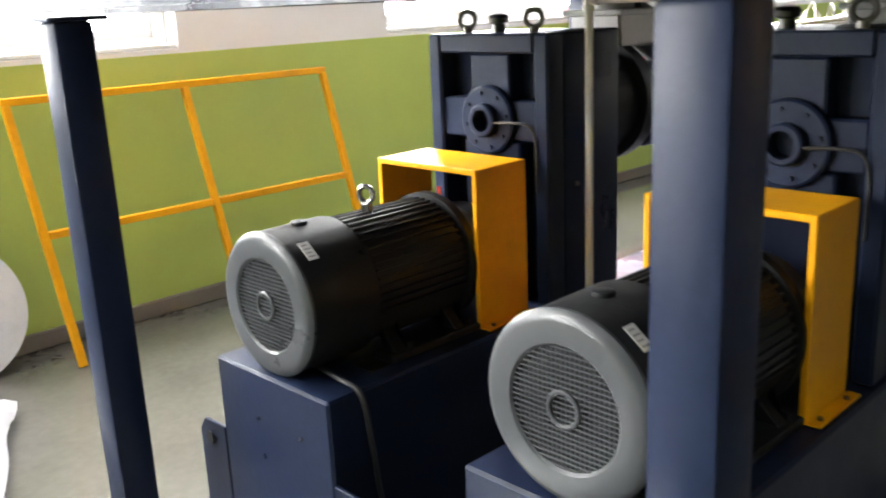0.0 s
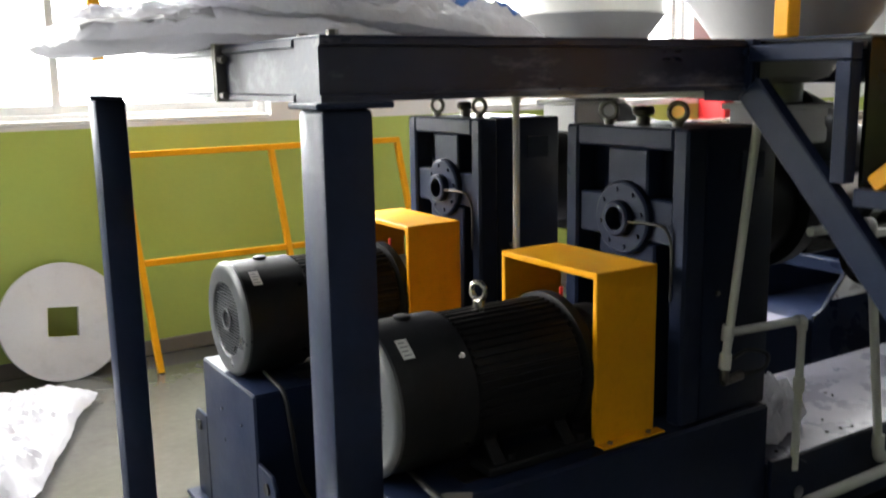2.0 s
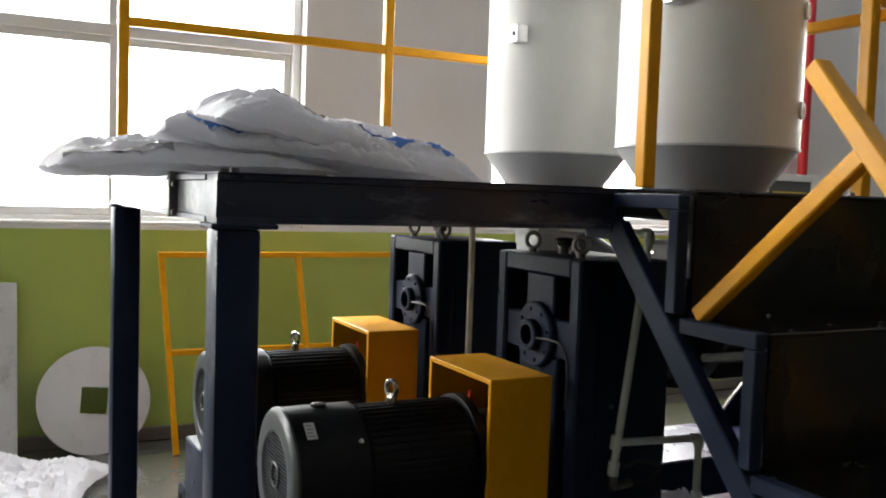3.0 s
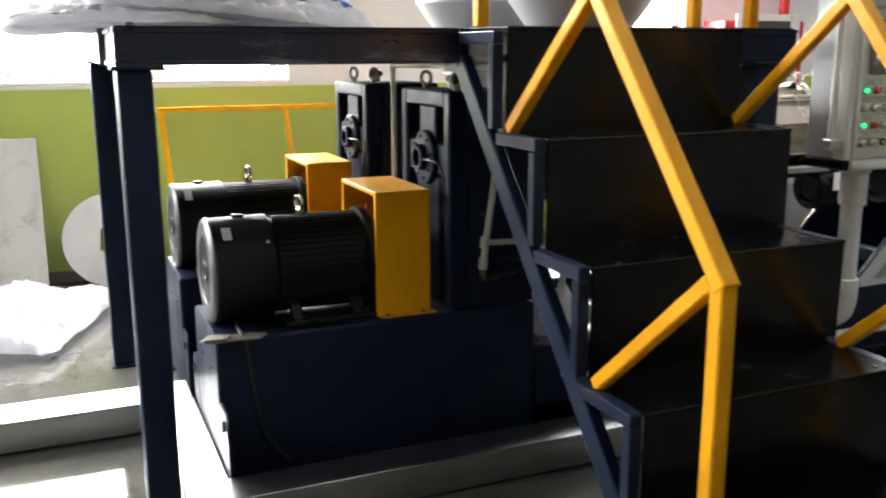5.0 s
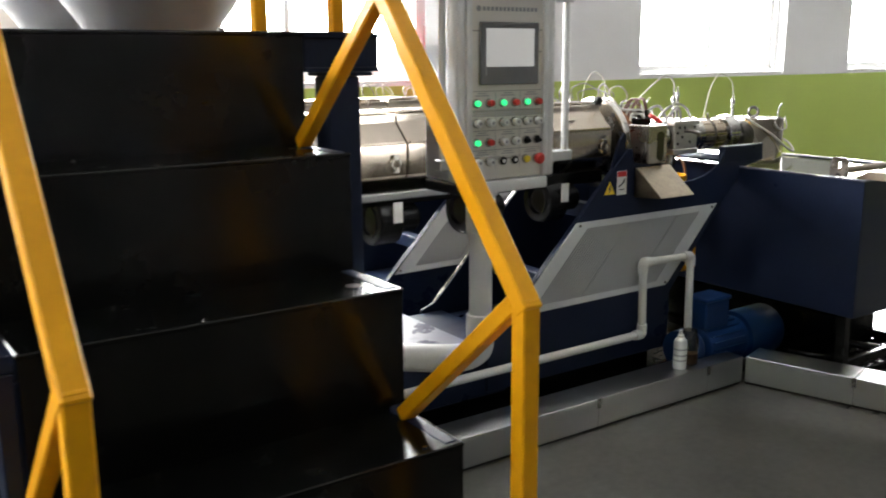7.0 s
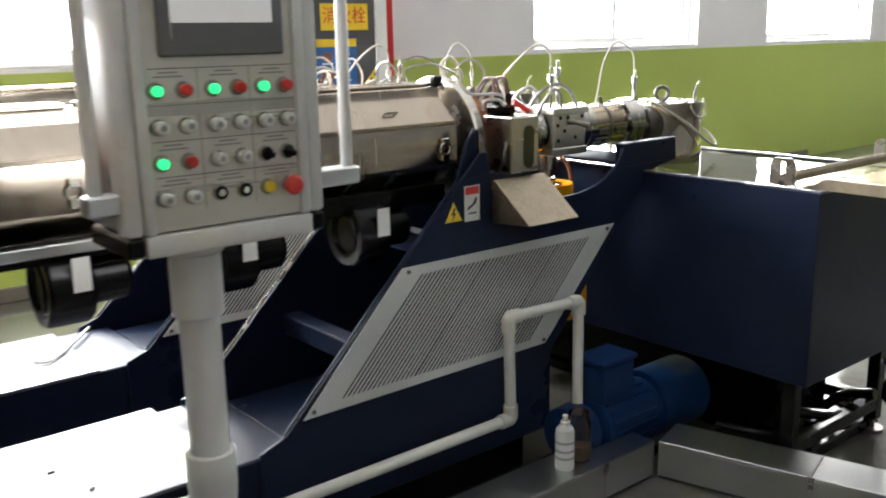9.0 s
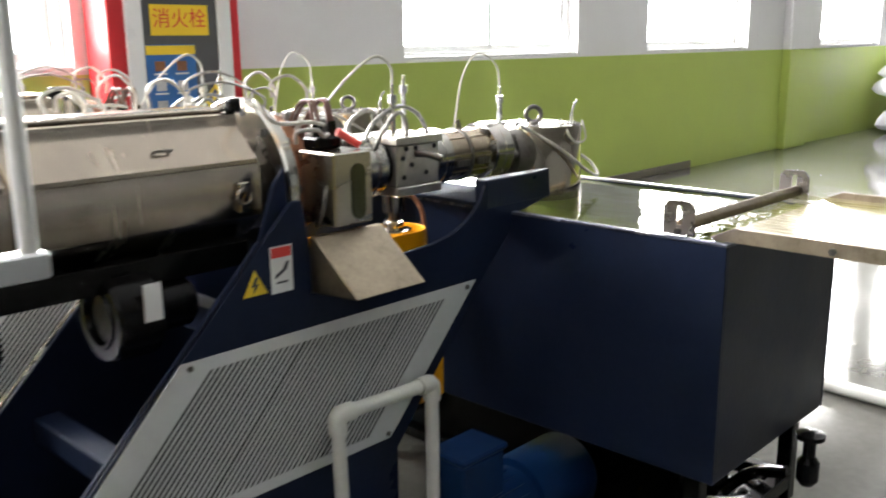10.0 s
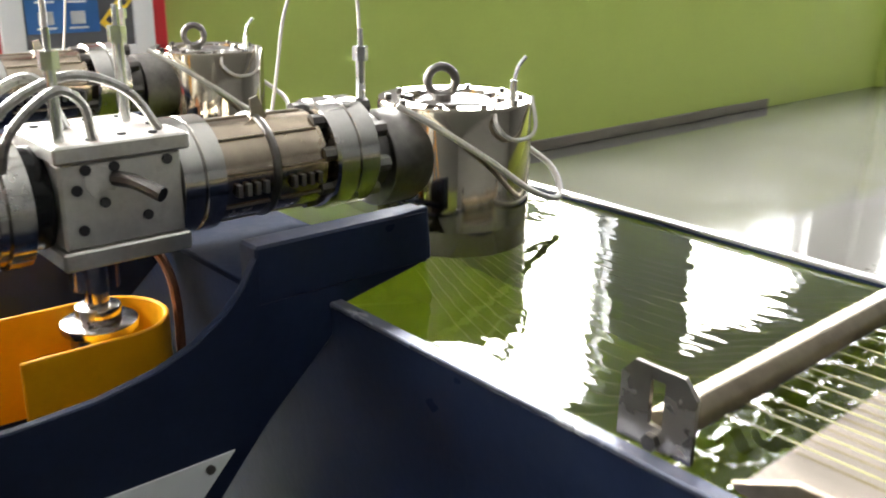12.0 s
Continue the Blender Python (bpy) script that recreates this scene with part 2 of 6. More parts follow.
def cyl(bm, p0, p1, r0, r1=None, seg=24, bevel=0.0, caps=True):
    p0, p1 = Vector(p0), Vector(p1)
    b = bmesh.new()
    bmesh.ops.create_cone(b, cap_ends=caps, cap_tris=False, segments=seg, radius1=r0, radius2=r0 if r1 is None else r1, depth=(p1 - p0).length)
    if bevel:
        bmesh.ops.bevel(b, geom=[e for e in b.edges if len(e.link_faces) == 2 and max(len(f.verts) for f in e.link_faces) > 4], offset=bevel, segments=2, profile=0.5, affect="EDGES", clamp_overlap=True)
    b.transform(Matrix.Translation((p0 + p1) / 2) @ align(p1 - p0))
    return take(bm, b)


def ring(bm, centre, axis, big, small, seg=28, sides=10):
    m = Matrix.Translation(centre) @ align(axis)
    rows = []
    for i in range(seg):
        a = 2 * math.pi * i / seg
        rows.append([bm.verts.new(m @ Vector(((big + small * math.cos(b)) * math.cos(a), (big + small * math.cos(b)) * math.sin(a), small * math.sin(b)))) for b in (2 * math.pi * j / sides for j in range(sides))])
    for i in range(seg):
        for j in range(sides):
            bm.faces.new((rows[i][j], rows[(i + 1) % seg][j], rows[(i + 1) % seg][(j + 1) % sides], rows[i][(j + 1) % sides]))
    return bm


def lathe(bm, centre, axis, profile, seg=32):
    """profile: (radius, height) along the axis."""
    m = Matrix.Translation(centre) @ align(axis)
    rows = []
    for r, h in profile:
        rows.append([bm.verts.new(m @ Vector((max(r, 1e-4) * math.cos(2 * math.pi * i / seg), max(r, 1e-4) * math.sin(2 * math.pi * i / seg), h))) for i in range(seg)])
    for a, b in zip(rows, rows[1:]):
        for i in range(seg):
            bm.faces.new((a[i], a[(i + 1) % seg], b[(i + 1) % seg], b[i]))
    bm.faces.new(rows[0][::-1])
    bm.faces.new(rows[-1])
    return bm


def prism(bm, poly, axis, d0, d1, bevel=0.0):
    """A flat outline, pushed along an axis; poly holds the two other coordinates in order."""
    def at(p, d):
        return {"x": (d, p[0], p[1]), "y": (p[0], d, p[1]), "z": (p[0], p[1], d)}[axis]
    b = bmesh.new()
    one, two = [b.verts.new(at(p, d0)) for p in poly], [b.verts.new(at(p, d1)) for p in poly]
    b.faces.new(one), b.faces.new(two[::-1])
    for i in range(len(poly)):
        j = (i + 1) % len(poly)
        b.faces.new((one[j], one[i], two[i], two[j]))
    bmesh.ops.recalc_face_normals(b, faces=b.faces[:])
    if bevel:
        bmesh.ops.bevel(b, geom=b.edges[:], offset=bevel, segments=1, affect="EDGES", clamp_overlap=True)
    return take(bm, b)


def curve_points(pts, steps=8):
    pts = [Vector(p) for p in pts]
    ext = [2 * pts[0] - pts[1], *pts, 2 * pts[-1] - pts[-2]]
    out = []
    for a, b, c, d in zip(ext, ext[1:], ext[2:], ext[3:]):
        for k in range(steps):
            t = k / steps
            out.append(0.5 * (2 * b + (c - a) * t + (2 * a - 5 * b + 4 * c - d) * t * t + (3 * b - a - 3 * c + d) * t ** 3))
    return out + [pts[-1]]


def sweep(bm, pts, r, sides=8, smooth=0):
    pts = curve_points(pts, smooth) if smooth else [Vector(p) for p in pts]
    rows, up = [], None
    for i, p in enumerate(pts):
        d = (pts[min(i + 1, len(pts) - 1)] - pts[max(i - 1, 0)]).normalized()
        if up is None:
            up = d.orthogonal().normalized()
        up = (up - d * up.dot(d)).normalized()
        side = d.cross(up)
        rows.append([bm.verts.new(p + r * (math.cos(2 * math.pi * j / sides) * up + math.sin(2 * math.pi * j / sides) * side)) for j in range(sides)])
    for a, b in zip(rows, rows[1:]):
        for j in range(sides):
            bm.faces.new((a[j], a[(j + 1) % sides], b[(j + 1) % sides], b[j]))
    bm.faces.new(rows[0][::-1]), bm.faces.new(rows[-1])
    return bm


def bar(bm, p0, p1, w, h, bevel=0.003, up=(0, 0, 1)):
    """A square tube from p0 to p1, w wide and h high."""
    p0, p1 = Vector(p0), Vector(p1)
    d = (p1 - p0).normalized()
    u = Vector(up)
    if abs(d.dot(u)) > 0.98:
        u = Vector((0, 1, 0))
    side = d.cross(u).normalized()
    u = side.cross(d)
    m = Matrix((side, u, d)).transposed().to_4x4()
    m.translation = p0
    return box(bm, (-w / 2, -h / 2, 0), (w / 2, h / 2, (p1 - p0).length), bevel, m=m)


def bolts(bm, centre, axis, radius, count, r=0.008, h=0.008, turn=0.0):
    m = Matrix.Translation(centre) @ align(axis)
    for i in range(count):
        a = turn + 2 * math.pi * i / count
        p = m @ Vector((radius * math.cos(a), radius * math.sin(a), 0))
        cyl(bm, p, p + Vector(axis).normalized() * h, r, seg=6)
    return bm


ORIGIN = {}


def finish(ob, bm, mat, smooth=True, shift=(0, 0, 0)):
    bmesh.ops.recalc_face_normals(bm, faces=bm.faces[:])
    bm.transform(Matrix.Translation(-Vector(shift)))
    bm.to_mesh(ob)
    bm.free()
    ob.materials.append(mat)
    if smooth:
        ob.polygons.foreach_set("use_smooth", [True] * len(ob.polygons))
        ob.set_sharp_from_angle(angle=radians(30))
    return ob


def thing(name, origin, label, category, group=""):
    ob = new(name)
    ob.empty_display_size = 0.05
    ob.location = origin
    ORIGIN[ob.name] = Vector(origin)
    return tagged(ob, label, category, group)


def part(name, bm, mat, parent, label=""):
    shift = ORIGIN[parent.name]
    ob = new(name, finish(bpy.data.meshes.new(name), bm, mat, shift=shift))
    ob.parent = parent
    ORIGIN[ob.name] = shift
    return tagged(ob, label)


def single(name, bm, mat, label, category, group="", kind=""):
    me = finish(bpy.data.meshes.new(name), bm, mat)
    return tagged(new(name, me), label, category, group, kind)


def structure(name, bm, mat, label="", category="", parent=None):
    me = finish(bpy.data.meshes.new(name), bm, mat)
    ob = tagged(new(name, me), label, category, kind="structure")
    ORIGIN[ob.name] = Vector((0, 0, 0))
    if parent:
        ob.parent = parent
    return ob


def B():
    return bmesh.new()


def text_mesh(bm, words, size, m):
    data = bpy.data.curves.new("words", "FONT")
    data.body, data.size, data.align_x, data.align_y = words, size, "CENTER", "CENTER"
    data.extrude = 0.0006
    ob = bpy.data.objects.new("words", data)
    scene.collection.objects.link(ob)
    me = bpy.data.meshes.new_from_object(ob.evaluated_get(bpy.context.evaluated_depsgraph_get()))
    me.transform(m)
    bm.from_mesh(me)
    bpy.data.objects.remove(ob)
    bpy.data.curves.remove(data)
    bpy.data.meshes.remove(me)
    return bm


# facing -y: letters read from the south side
def facing_south(x, y, z, lean=0.0):
    return pose(x, y, z, 90 + lean, 0, 0)


# ---- the hall ----
structure("floor", box(B(), (HALL_X0, HALL_Y0, -0.2), (HALL_X1, WALL_Y + 0.3, 0)), FLOOR, "glossy grey epoxy factory floor with scuffs", "floor")
structure("ceiling", box(B(), (HALL_X0, HALL_Y0, HALL_H), (HALL_X1, WALL_Y + 0.3, HALL_H + 0.2)), CEILING, "plain pale grey ceiling of the hall", "ceiling")
ground_bm = box(B(), (-900, -900, -0.5), (900, 900, -0.25))
structure("ground", ground_bm, material("yard_concrete", (0.3, 0.3, 0.29), 0.8), "pale concrete yard outside the hall", "ground")


def window_wall(y0, y1, x0, x1, openings):
    bm = B()
    box(bm, (x0, y0, 1.385), (x1, y1, SILL))
    box(bm, (x0, y0, HEAD), (x1, y1, HALL_H))
    edge = x0
    for a, b in [*openings, (x1, x1)]:
        if a - edge > 0.01:
            box(bm, (edge, y0, SILL), (a, y1, HEAD))
        edge = b
    return bm


north = structure("wall_north", window_wall(WALL_Y, WALL_Y + 0.3, HALL_X0, HALL_X1, WINDOWS), WHITE_WALL, "white painted wall above the green dado", "wall")
structure("wall_north_dado", box(B(), (HALL_X0, WALL_Y - 0.004, 0), (HALL_X1, WALL_Y + 0.3, 1.385)), GREEN_WALL, "lime green painted lower wall", "wall")
# Unseen closing walls, kept grey so they return little light to the machines.
structure("wall_south", box(B(), (HALL_X0, HALL_Y0 - 0.3, 1.385), (HALL_X1, HALL_Y0, HALL_H)), UNSEEN_WALL_GREY, "plain grey upper wall", "wall")
structure("wall_south_dado", box(B(), (HALL_X0, HALL_Y0 - 0.3, 0), (HALL_X1, HALL_Y0 + 0.004, 1.385)), UNSEEN_WALL_GREY, "plain grey lower wall", "wall")
for nm, xa, xb in (("wall_west", HALL_X0 - 0.3, HALL_X0), ("wall_east", HALL_X1, HALL_X1 + 0.3)):
    structure(nm, box(B(), (xa, HALL_Y0 - 0.3, 1.385), (xb, WALL_Y + 0.3, HALL_H)), UNSEEN_WALL_GREY, "plain grey end wall", "wall")
    structure(nm + "_dado", box(B(), (xa - 0.004 * (xa > 0), HALL_Y0 - 0.3, 0), (xb + 0.004 * (xa < 0), WALL_Y + 0.3, 1.385)), GREEN_WALL, "lime green lower end wall", "wall")
structure("baseboard", box(B(), (HALL_X0, WALL_Y - 0.03, 0), (14.0, WALL_Y - 0.004, 0.09), 0.006), SKIRTING, "brown-grey painted skirting along the wall", "baseboard")
structure("pilaster_dado", box(B(), (16.48, WALL_Y - 0.12, 0), (17.2, WALL_Y - 0.002, 1.385), 0.008), GREEN_WALL, "green lower part of a wall pier", "pilaster")
structure("pilaster", box(B(), (16.48, WALL_Y - 0.118, 1.385), (17.2, WALL_Y - 0.002, HALL_H), 0.008), WHITE_WALL, "white upper part of a wall pier", "pilaster")
single("wall_conduit", sweep(B(), [(17.38, WALL_Y - 0.03, HALL_H), (17.38, WALL_Y - 0.03, 0.12)], 0.014), LIGHT_GREY, "thin grey conduit running down the wall", "conduit")


def build_window(i, x0, x1, y, out):
    w = structure(f"window_{i}", box(box(B(), (x0, y, SILL), (x0 + 0.06, y + 0.07, HEAD), 0.006), (x1 - 0.06, y, SILL), (x1, y + 0.07, HEAD), 0.006), UPVC, "white framed sliding window, overexposed daylight behind", "window")
    y1 = y + 0.07
    top = 2.66
    fr = B()
    box(fr, (x0 + 0.06, y, SILL), (x1 - 0.06, y1, SILL + 0.06), 0.005)
    box(fr, (x0 + 0.06, y, HEAD - 0.06), (x1 - 0.06, y1, HEAD), 0.005)
    box(fr, (x0 + 0.06, y, top - 0.04), (x1 - 0.06, y1, top + 0.04), 0.005)
    part("window_frame", fr, UPVC, w)
    mid = (x0 + x1) / 2
    for a, b, dy in ((x0 + 0.06, mid + 0.03, 0.012), (mid - 0.03, x1 - 0.06, 0.04)):
        s = B()
        za, zb = SILL + 0.06, top - 0.04
        for lo, hi in (((a, za), (a + 0.05, zb)), ((b - 0.05, za), (b, zb)), ((a + 0.05, za), (b - 0.05, za + 0.05)), ((a + 0.05, zb - 0.05), (b - 0.05, zb))):
            box(s, (lo[0], y + dy, lo[1]), (hi[0], y + dy + 0.024, hi[1]), 0.003)
        sash = part("sash", s, UPVC, w)
        g = part("pane", box(B(), (a + 0.05, y + dy + 0.009, za + 0.05), (b - 0.05, y + dy + 0.014, zb - 0.05)), GLASS, sash, "clear glass pane")
        g.visible_shadow = False
    s = B()
    box(s, (mid - 0.025, y + 0.01, top + 0.04), (mid + 0.025, y + 0.05, HEAD - 0.06), 0.003)
    part("mullion", s, UPVC, w)
    for a, b in ((x0 + 0.06, mid - 0.025), (mid + 0.025, x1 - 0.06)):
        g = part("pane", box(B(), (a, y + 0.025, top + 0.04), (b, y + 0.03, HEAD - 0.06)), GLASS, w, "clear glass pane")
        g.visible_shadow = False
    part("window_sill", box(B(), (x0, y - 0.10 if out > 0 else y1, SILL + 0.002), (x1, y if out > 0 else y1 + 0.1, SILL + 0.028), 0.006), UPVC, w)


for i, (a, b) in enumerate(WINDOWS):
    build_window(i + 1, a, b, WALL_Y + 0.11, 1)
structure("backdrop_north", box(B(), (-60, WALL_Y + 9.0, -0.2), (90, WALL_Y + 9.1, 30)), SKY_GLOW, "white overcast distance outside the windows", "backdrop")

# ---- working platform ----
PX0, PX1, PY0, PY1, PTOP = 1.06, 3.47, 0.775, 2.77, 1.715
platform = thing("platform", (PX0, PY0, 0), "dark navy steel working platform with scuffed beams on square posts", "platform")
for x, y in ((PX0, PY0), (PX0, PY1 - 0.11), (3.29, 0.47), (PX1 - 0.12, PY1 - 0.11)):
    bm = B()
    box(bm, (x, y, 0.012), (x + 0.11, y + 0.11, PTOP - 0.133), 0.012, 2)
    post = part("post", bm, NAVY_DULL, platform)
    part("foot_plate", box(B(), (x - 0.012, y - 0.012, 0), (x + 0.122, y + 0.122, 0.012), 0.003), NAVY_DULL, post)
    cap = B()
    box(cap, (x - 0.014, y - 0.012, PTOP - 0.133), (x + 0.148, y + 0.122, PTOP - 0.1205), 0.003)
    part("cap_plate", cap, NAVY_DULL, post)


def i_beam(p0, p1, zc=(PTOP - 0.12, PTOP - 0.004), half=0.055):
    """A boxed channel beam between two plan points."""
    along_x = abs(p1[0] - p0[0]) > abs(p1[1] - p0[1])
    c = p0[1] if along_x else p0[0]
    o, w, (a, b) = half + 0.004, half - 0.003, zc
    poly = [(c - o, a), (c + o, a), (c + o, a + 0.012), (c + w, a + 0.015), (c + w, b - 0.015), (c + o, b - 0.012), (c + o, b), (c - o, b), (c - o, b - 0.012), (c - w, b - 0.015), (c - w, a + 0.015), (c - o, a + 0.012)]
    return prism(B(), poly, "x" if along_x else "y", *((p0[0], p1[0]) if along_x else (p0[1], p1[1])))


part("front_beam", i_beam((PX0, PY0 + 0.055), (2.21, PY0 + 0.055)), SCUFFED, platform, "navy beam with pale scuffs")
part("side_beam", i_beam((PX0 + 0.055, PY0 + 0.112), (PX0 + 0.055, 1.28)), SCUFFED, platform, "navy beam with pale scuffs")
part("side_beam", i_beam((PX0 + 0.055, 1.31), (PX0 + 0.055, PY1)), SCUFFED, platform, "pale scuffed beam end section")
part("back_beam", i_beam((PX0 + 0.115, PY1 - 0.055), (PX1, PY1 - 0.055)), NAVY_DULL, platform)
part("end_beam", i_beam((PX1 - 0.06, 0.59), (PX1 - 0.06, PY1 - 0.12)), NAVY_DULL, platform)
part("front_beam", i_beam((3.211, 0.53), (PX1, 0.53)), NAVY_DULL, platform)
for y in (1.282, 1.297):
    part("splice_plate", box(B(), (PX0 - 0.02, y, PTOP - 0.124), (PX0 + 0.13, y + 0.012, PTOP + 0.006), 0.002), DARK_STEEL, platform, "bolted splice plate")
for z in (PTOP - 0.11, PTOP - 0.03):
    for x in (PX0 - 0.008, PX0 + 0.118):
        part("bolt", cyl(B(), (x, 1.255, z), (x, 1.336, z), 0.009, seg=6), DARK_STEEL, platform)
for x in (2.21, 2.228):
    part("splice_plate", box(B(), (x, PY0 - 0.02, PTOP - 0.15), (x + 0.015, PY0 + 0.13, PTOP + 0.002), 0.002), NAVY_DULL, platform, "bolted splice plate")
for z in (PTOP - 0.12, PTOP - 0.03):
    part("bolt", cyl(B(), (2.195, PY0 - 0.010, z), (2.258, PY0 - 0.010, z), 0.009, seg=6), NAVY_DULL, platform)
for x0, x1, y0 in ((PX0 + 0.004, 2.243, PY0 + 0.004), (2.246, PX1 - 0.004, 0.49)):
    part("deck_plate", box(B(), (x0, y0, PTOP - 0.0035), (x1, PY1 - 0.004, PTOP + 0.002), 0.001), NAVY_DULL, platform)
for x, y in ((1.115, 0.83), (1.13, 1.0), (3.0, 0.6)):
    part("bolt", cyl(B(), (x, y, PTOP), (x, y, PTOP + 0.014), 0.012, seg=6), DARK_STEEL, platform)

# yellow guard rail on the platform
guard_rail = thing("guard_rail", (2.25, 0.7, PTOP), "yellow painted square-tube guard rail on the platform", "railing")
RAIL_TOP = PTOP + 1.1
for x, y in ((2.262, 0.70), (3.165, 0.70), (3.44, 0.70), (1.10, 2.74), (2.32, 2.74), (3.44, 2.74)):
    part("post", bar(B(), (x, y, PTOP + 0.003), (x, y, RAIL_TOP), 0.045, 0.045, 0.004), YELLOW, guard_rail)
for z in (PTOP + 0.655, RAIL_TOP - 0.02):
    part("rail", bar(B(), (1.122, 2.74, z), (3.415, 2.74, z), 0.04, 0.04, 0.004), YELLOW, guard_rail)
    part("rail", bar(B(), (3.44, 0.722, z), (3.44, 2.72, z), 0.04, 0.04, 0.004), YELLOW, guard_rail)
    part("rail", bar(B(), (3.187, 0.70, z), (3.418, 0.70, z), 0.04, 0.04, 0.004), YELLOW, guard_rail)

# ---- steep steps up to the platform ----
SX0, SX1 = 2.245, 3.206
TREADS = [(-0.64, 0.355), (-0.36, 0.695), (-0.083, 1.035), (0.188, 1.375)]
steps = thing("platform_steps", (SX0, -0.7, 0), "steep black sheet-metal steps with navy angle-iron side frames", "steps")
ys = [y for y, z in TREADS] + [0.465]
zs = [0.0] + [z for y, z in TREADS] + [PTOP]
for i, (y, z) in enumerate(TREADS):
    part("tread", box(B(), (SX0, y, z - 0.012), (SX1, ys[i + 1] + 0.011, z), 0.003), BLACK_SHEET, steps)
for i in range(5):
    part("riser", box(B(), (SX0 + 0.004, ys[i] + 0.002, zs[i] + (0.02 if i == 0 else 0.0003)), (SX1 - 0.004, ys[i] + 0.012, zs[i + 1] - 0.0122), 0.0), BLACK_SHEET, steps)
for i, (y, z) in enumerate(TREADS):
    for x in (SX0 + 0.10, SX0 + 0.42, SX0 + 0.86):
        part("tread_screw", cyl(B(), (x, y + 0.02 + 0.01 * (i % 2), z), (x, y + 0.02 + 0.01 * (i % 2), z + 0.004), 0.006, seg=8), BRIGHT_STEEL, steps)
    part("tread_screw", cyl(B(), (SX0 + 0.27, ys[i + 1] - 0.012, z), (SX0 + 0.27, ys[i + 1] - 0.012, z + 0.005), 0.007, seg=8), BRIGHT_STEEL, steps)
part("tread_hole", cyl(B(), (SX1 - 0.10, TREADS[2][0] + 0.10, TREADS[2][1]), (SX1 - 0.10, TREADS[2][0] + 0.10, TREADS[2][1] + 0.0012), 0.022, seg=20), SHADE_BLACK, steps, "dark round hole in a tread")
part("tread", box(B(), (SX0, 0.465, PTOP - 0.012), (SX1, 0.774, PTOP), 0.003), BLACK_SHEET, steps)
slope = (1.564 - 0.535) / (0.709 + 0.209)
for x in (SX0 - 0.024, SX1 - 0.03):
    ylow = -0.209 - 0.535 / slope + 0.05
    part("stringer", bar(B(), (x, ylow, 0.03), (x, 0.76, 1.60), 0.042, 0.075, 0.004, up=(0, -1, 1)), NAVY, steps)
    for y, z in TREADS:
        fr = B()
        inset = 0.0 if x < SX0 else 0.014
        bar(fr, (x, y + 0.002 + inset, z - 0.018), (x, y + 0.27, z - 0.018), 0.04, 0.04, 0.003)
        bar(fr, (x, y + 0.022 + inset, max(z - 0.33, 0.0)), (x, y + 0.022 + inset, z - 0.040), 0.04, 0.04, 0.003)
        part("side_bracket", fr, NAVY, steps)
    fr = B()
    bar(fr, (x, 0.48, PTOP - 0.034), (x, 0.76, PTOP - 0.034), 0.04, 0.04, 0.003)
    bar(fr, (x, 0.50, PTOP - 0.33), (x, 0.50, PTOP - 0.056), 0.04, 0.04, 0.003)
    part("side_bracket", fr, NAVY, steps)

# yellow handrails of the steps
for x in (2.245, 3.172):
    hr = thing("handrail", (x, -0.64, 0), "yellow painted square-tube handrail bolted beside the steps", "handrail", "handrails of the steps")
    t = 0.046
    bm = B()
    bar(bm, (x, -0.632, 0.012), (x, -0.632, 1.135), t, t, 0.004)
    part("post", bm, YELLOW, hr)
    bm = B()
    bar(bm, (x, -0.645, 1.105), (x, 0.10, 1.998), t + 0.004, t, 0.004, up=(0, -1, 1))
    part("rail", bm, YELLOW, hr)
    bm = B()
    bar(bm, (x, -0.06, 1.808), (x, 0.43, 1.385), t - 0.004, t * 0.9, 0.004, up=(0, 1, 1))
    part("upper_strut", bm, YELLOW, hr)
    bm = B()
    bar(bm, (x, -0.60, 1.115), (x, -0.13, 0.70), t - 0.006, t * 0.9, 0.004, up=(0, 1, 1))
    part("lower_strut", bm, YELLOW, hr)
    part("foot_plate", box(B(), (x - 0.05, -0.69, 0), (x + 0.05, -0.58, 0.012), 0.002), NAVY_DULL, hr)

# ---- extrusion line: drive end ----
AY, AZ, LINE = 1.26, 1.21, 1.013
BY0, BY1 = 0.994, 1.526


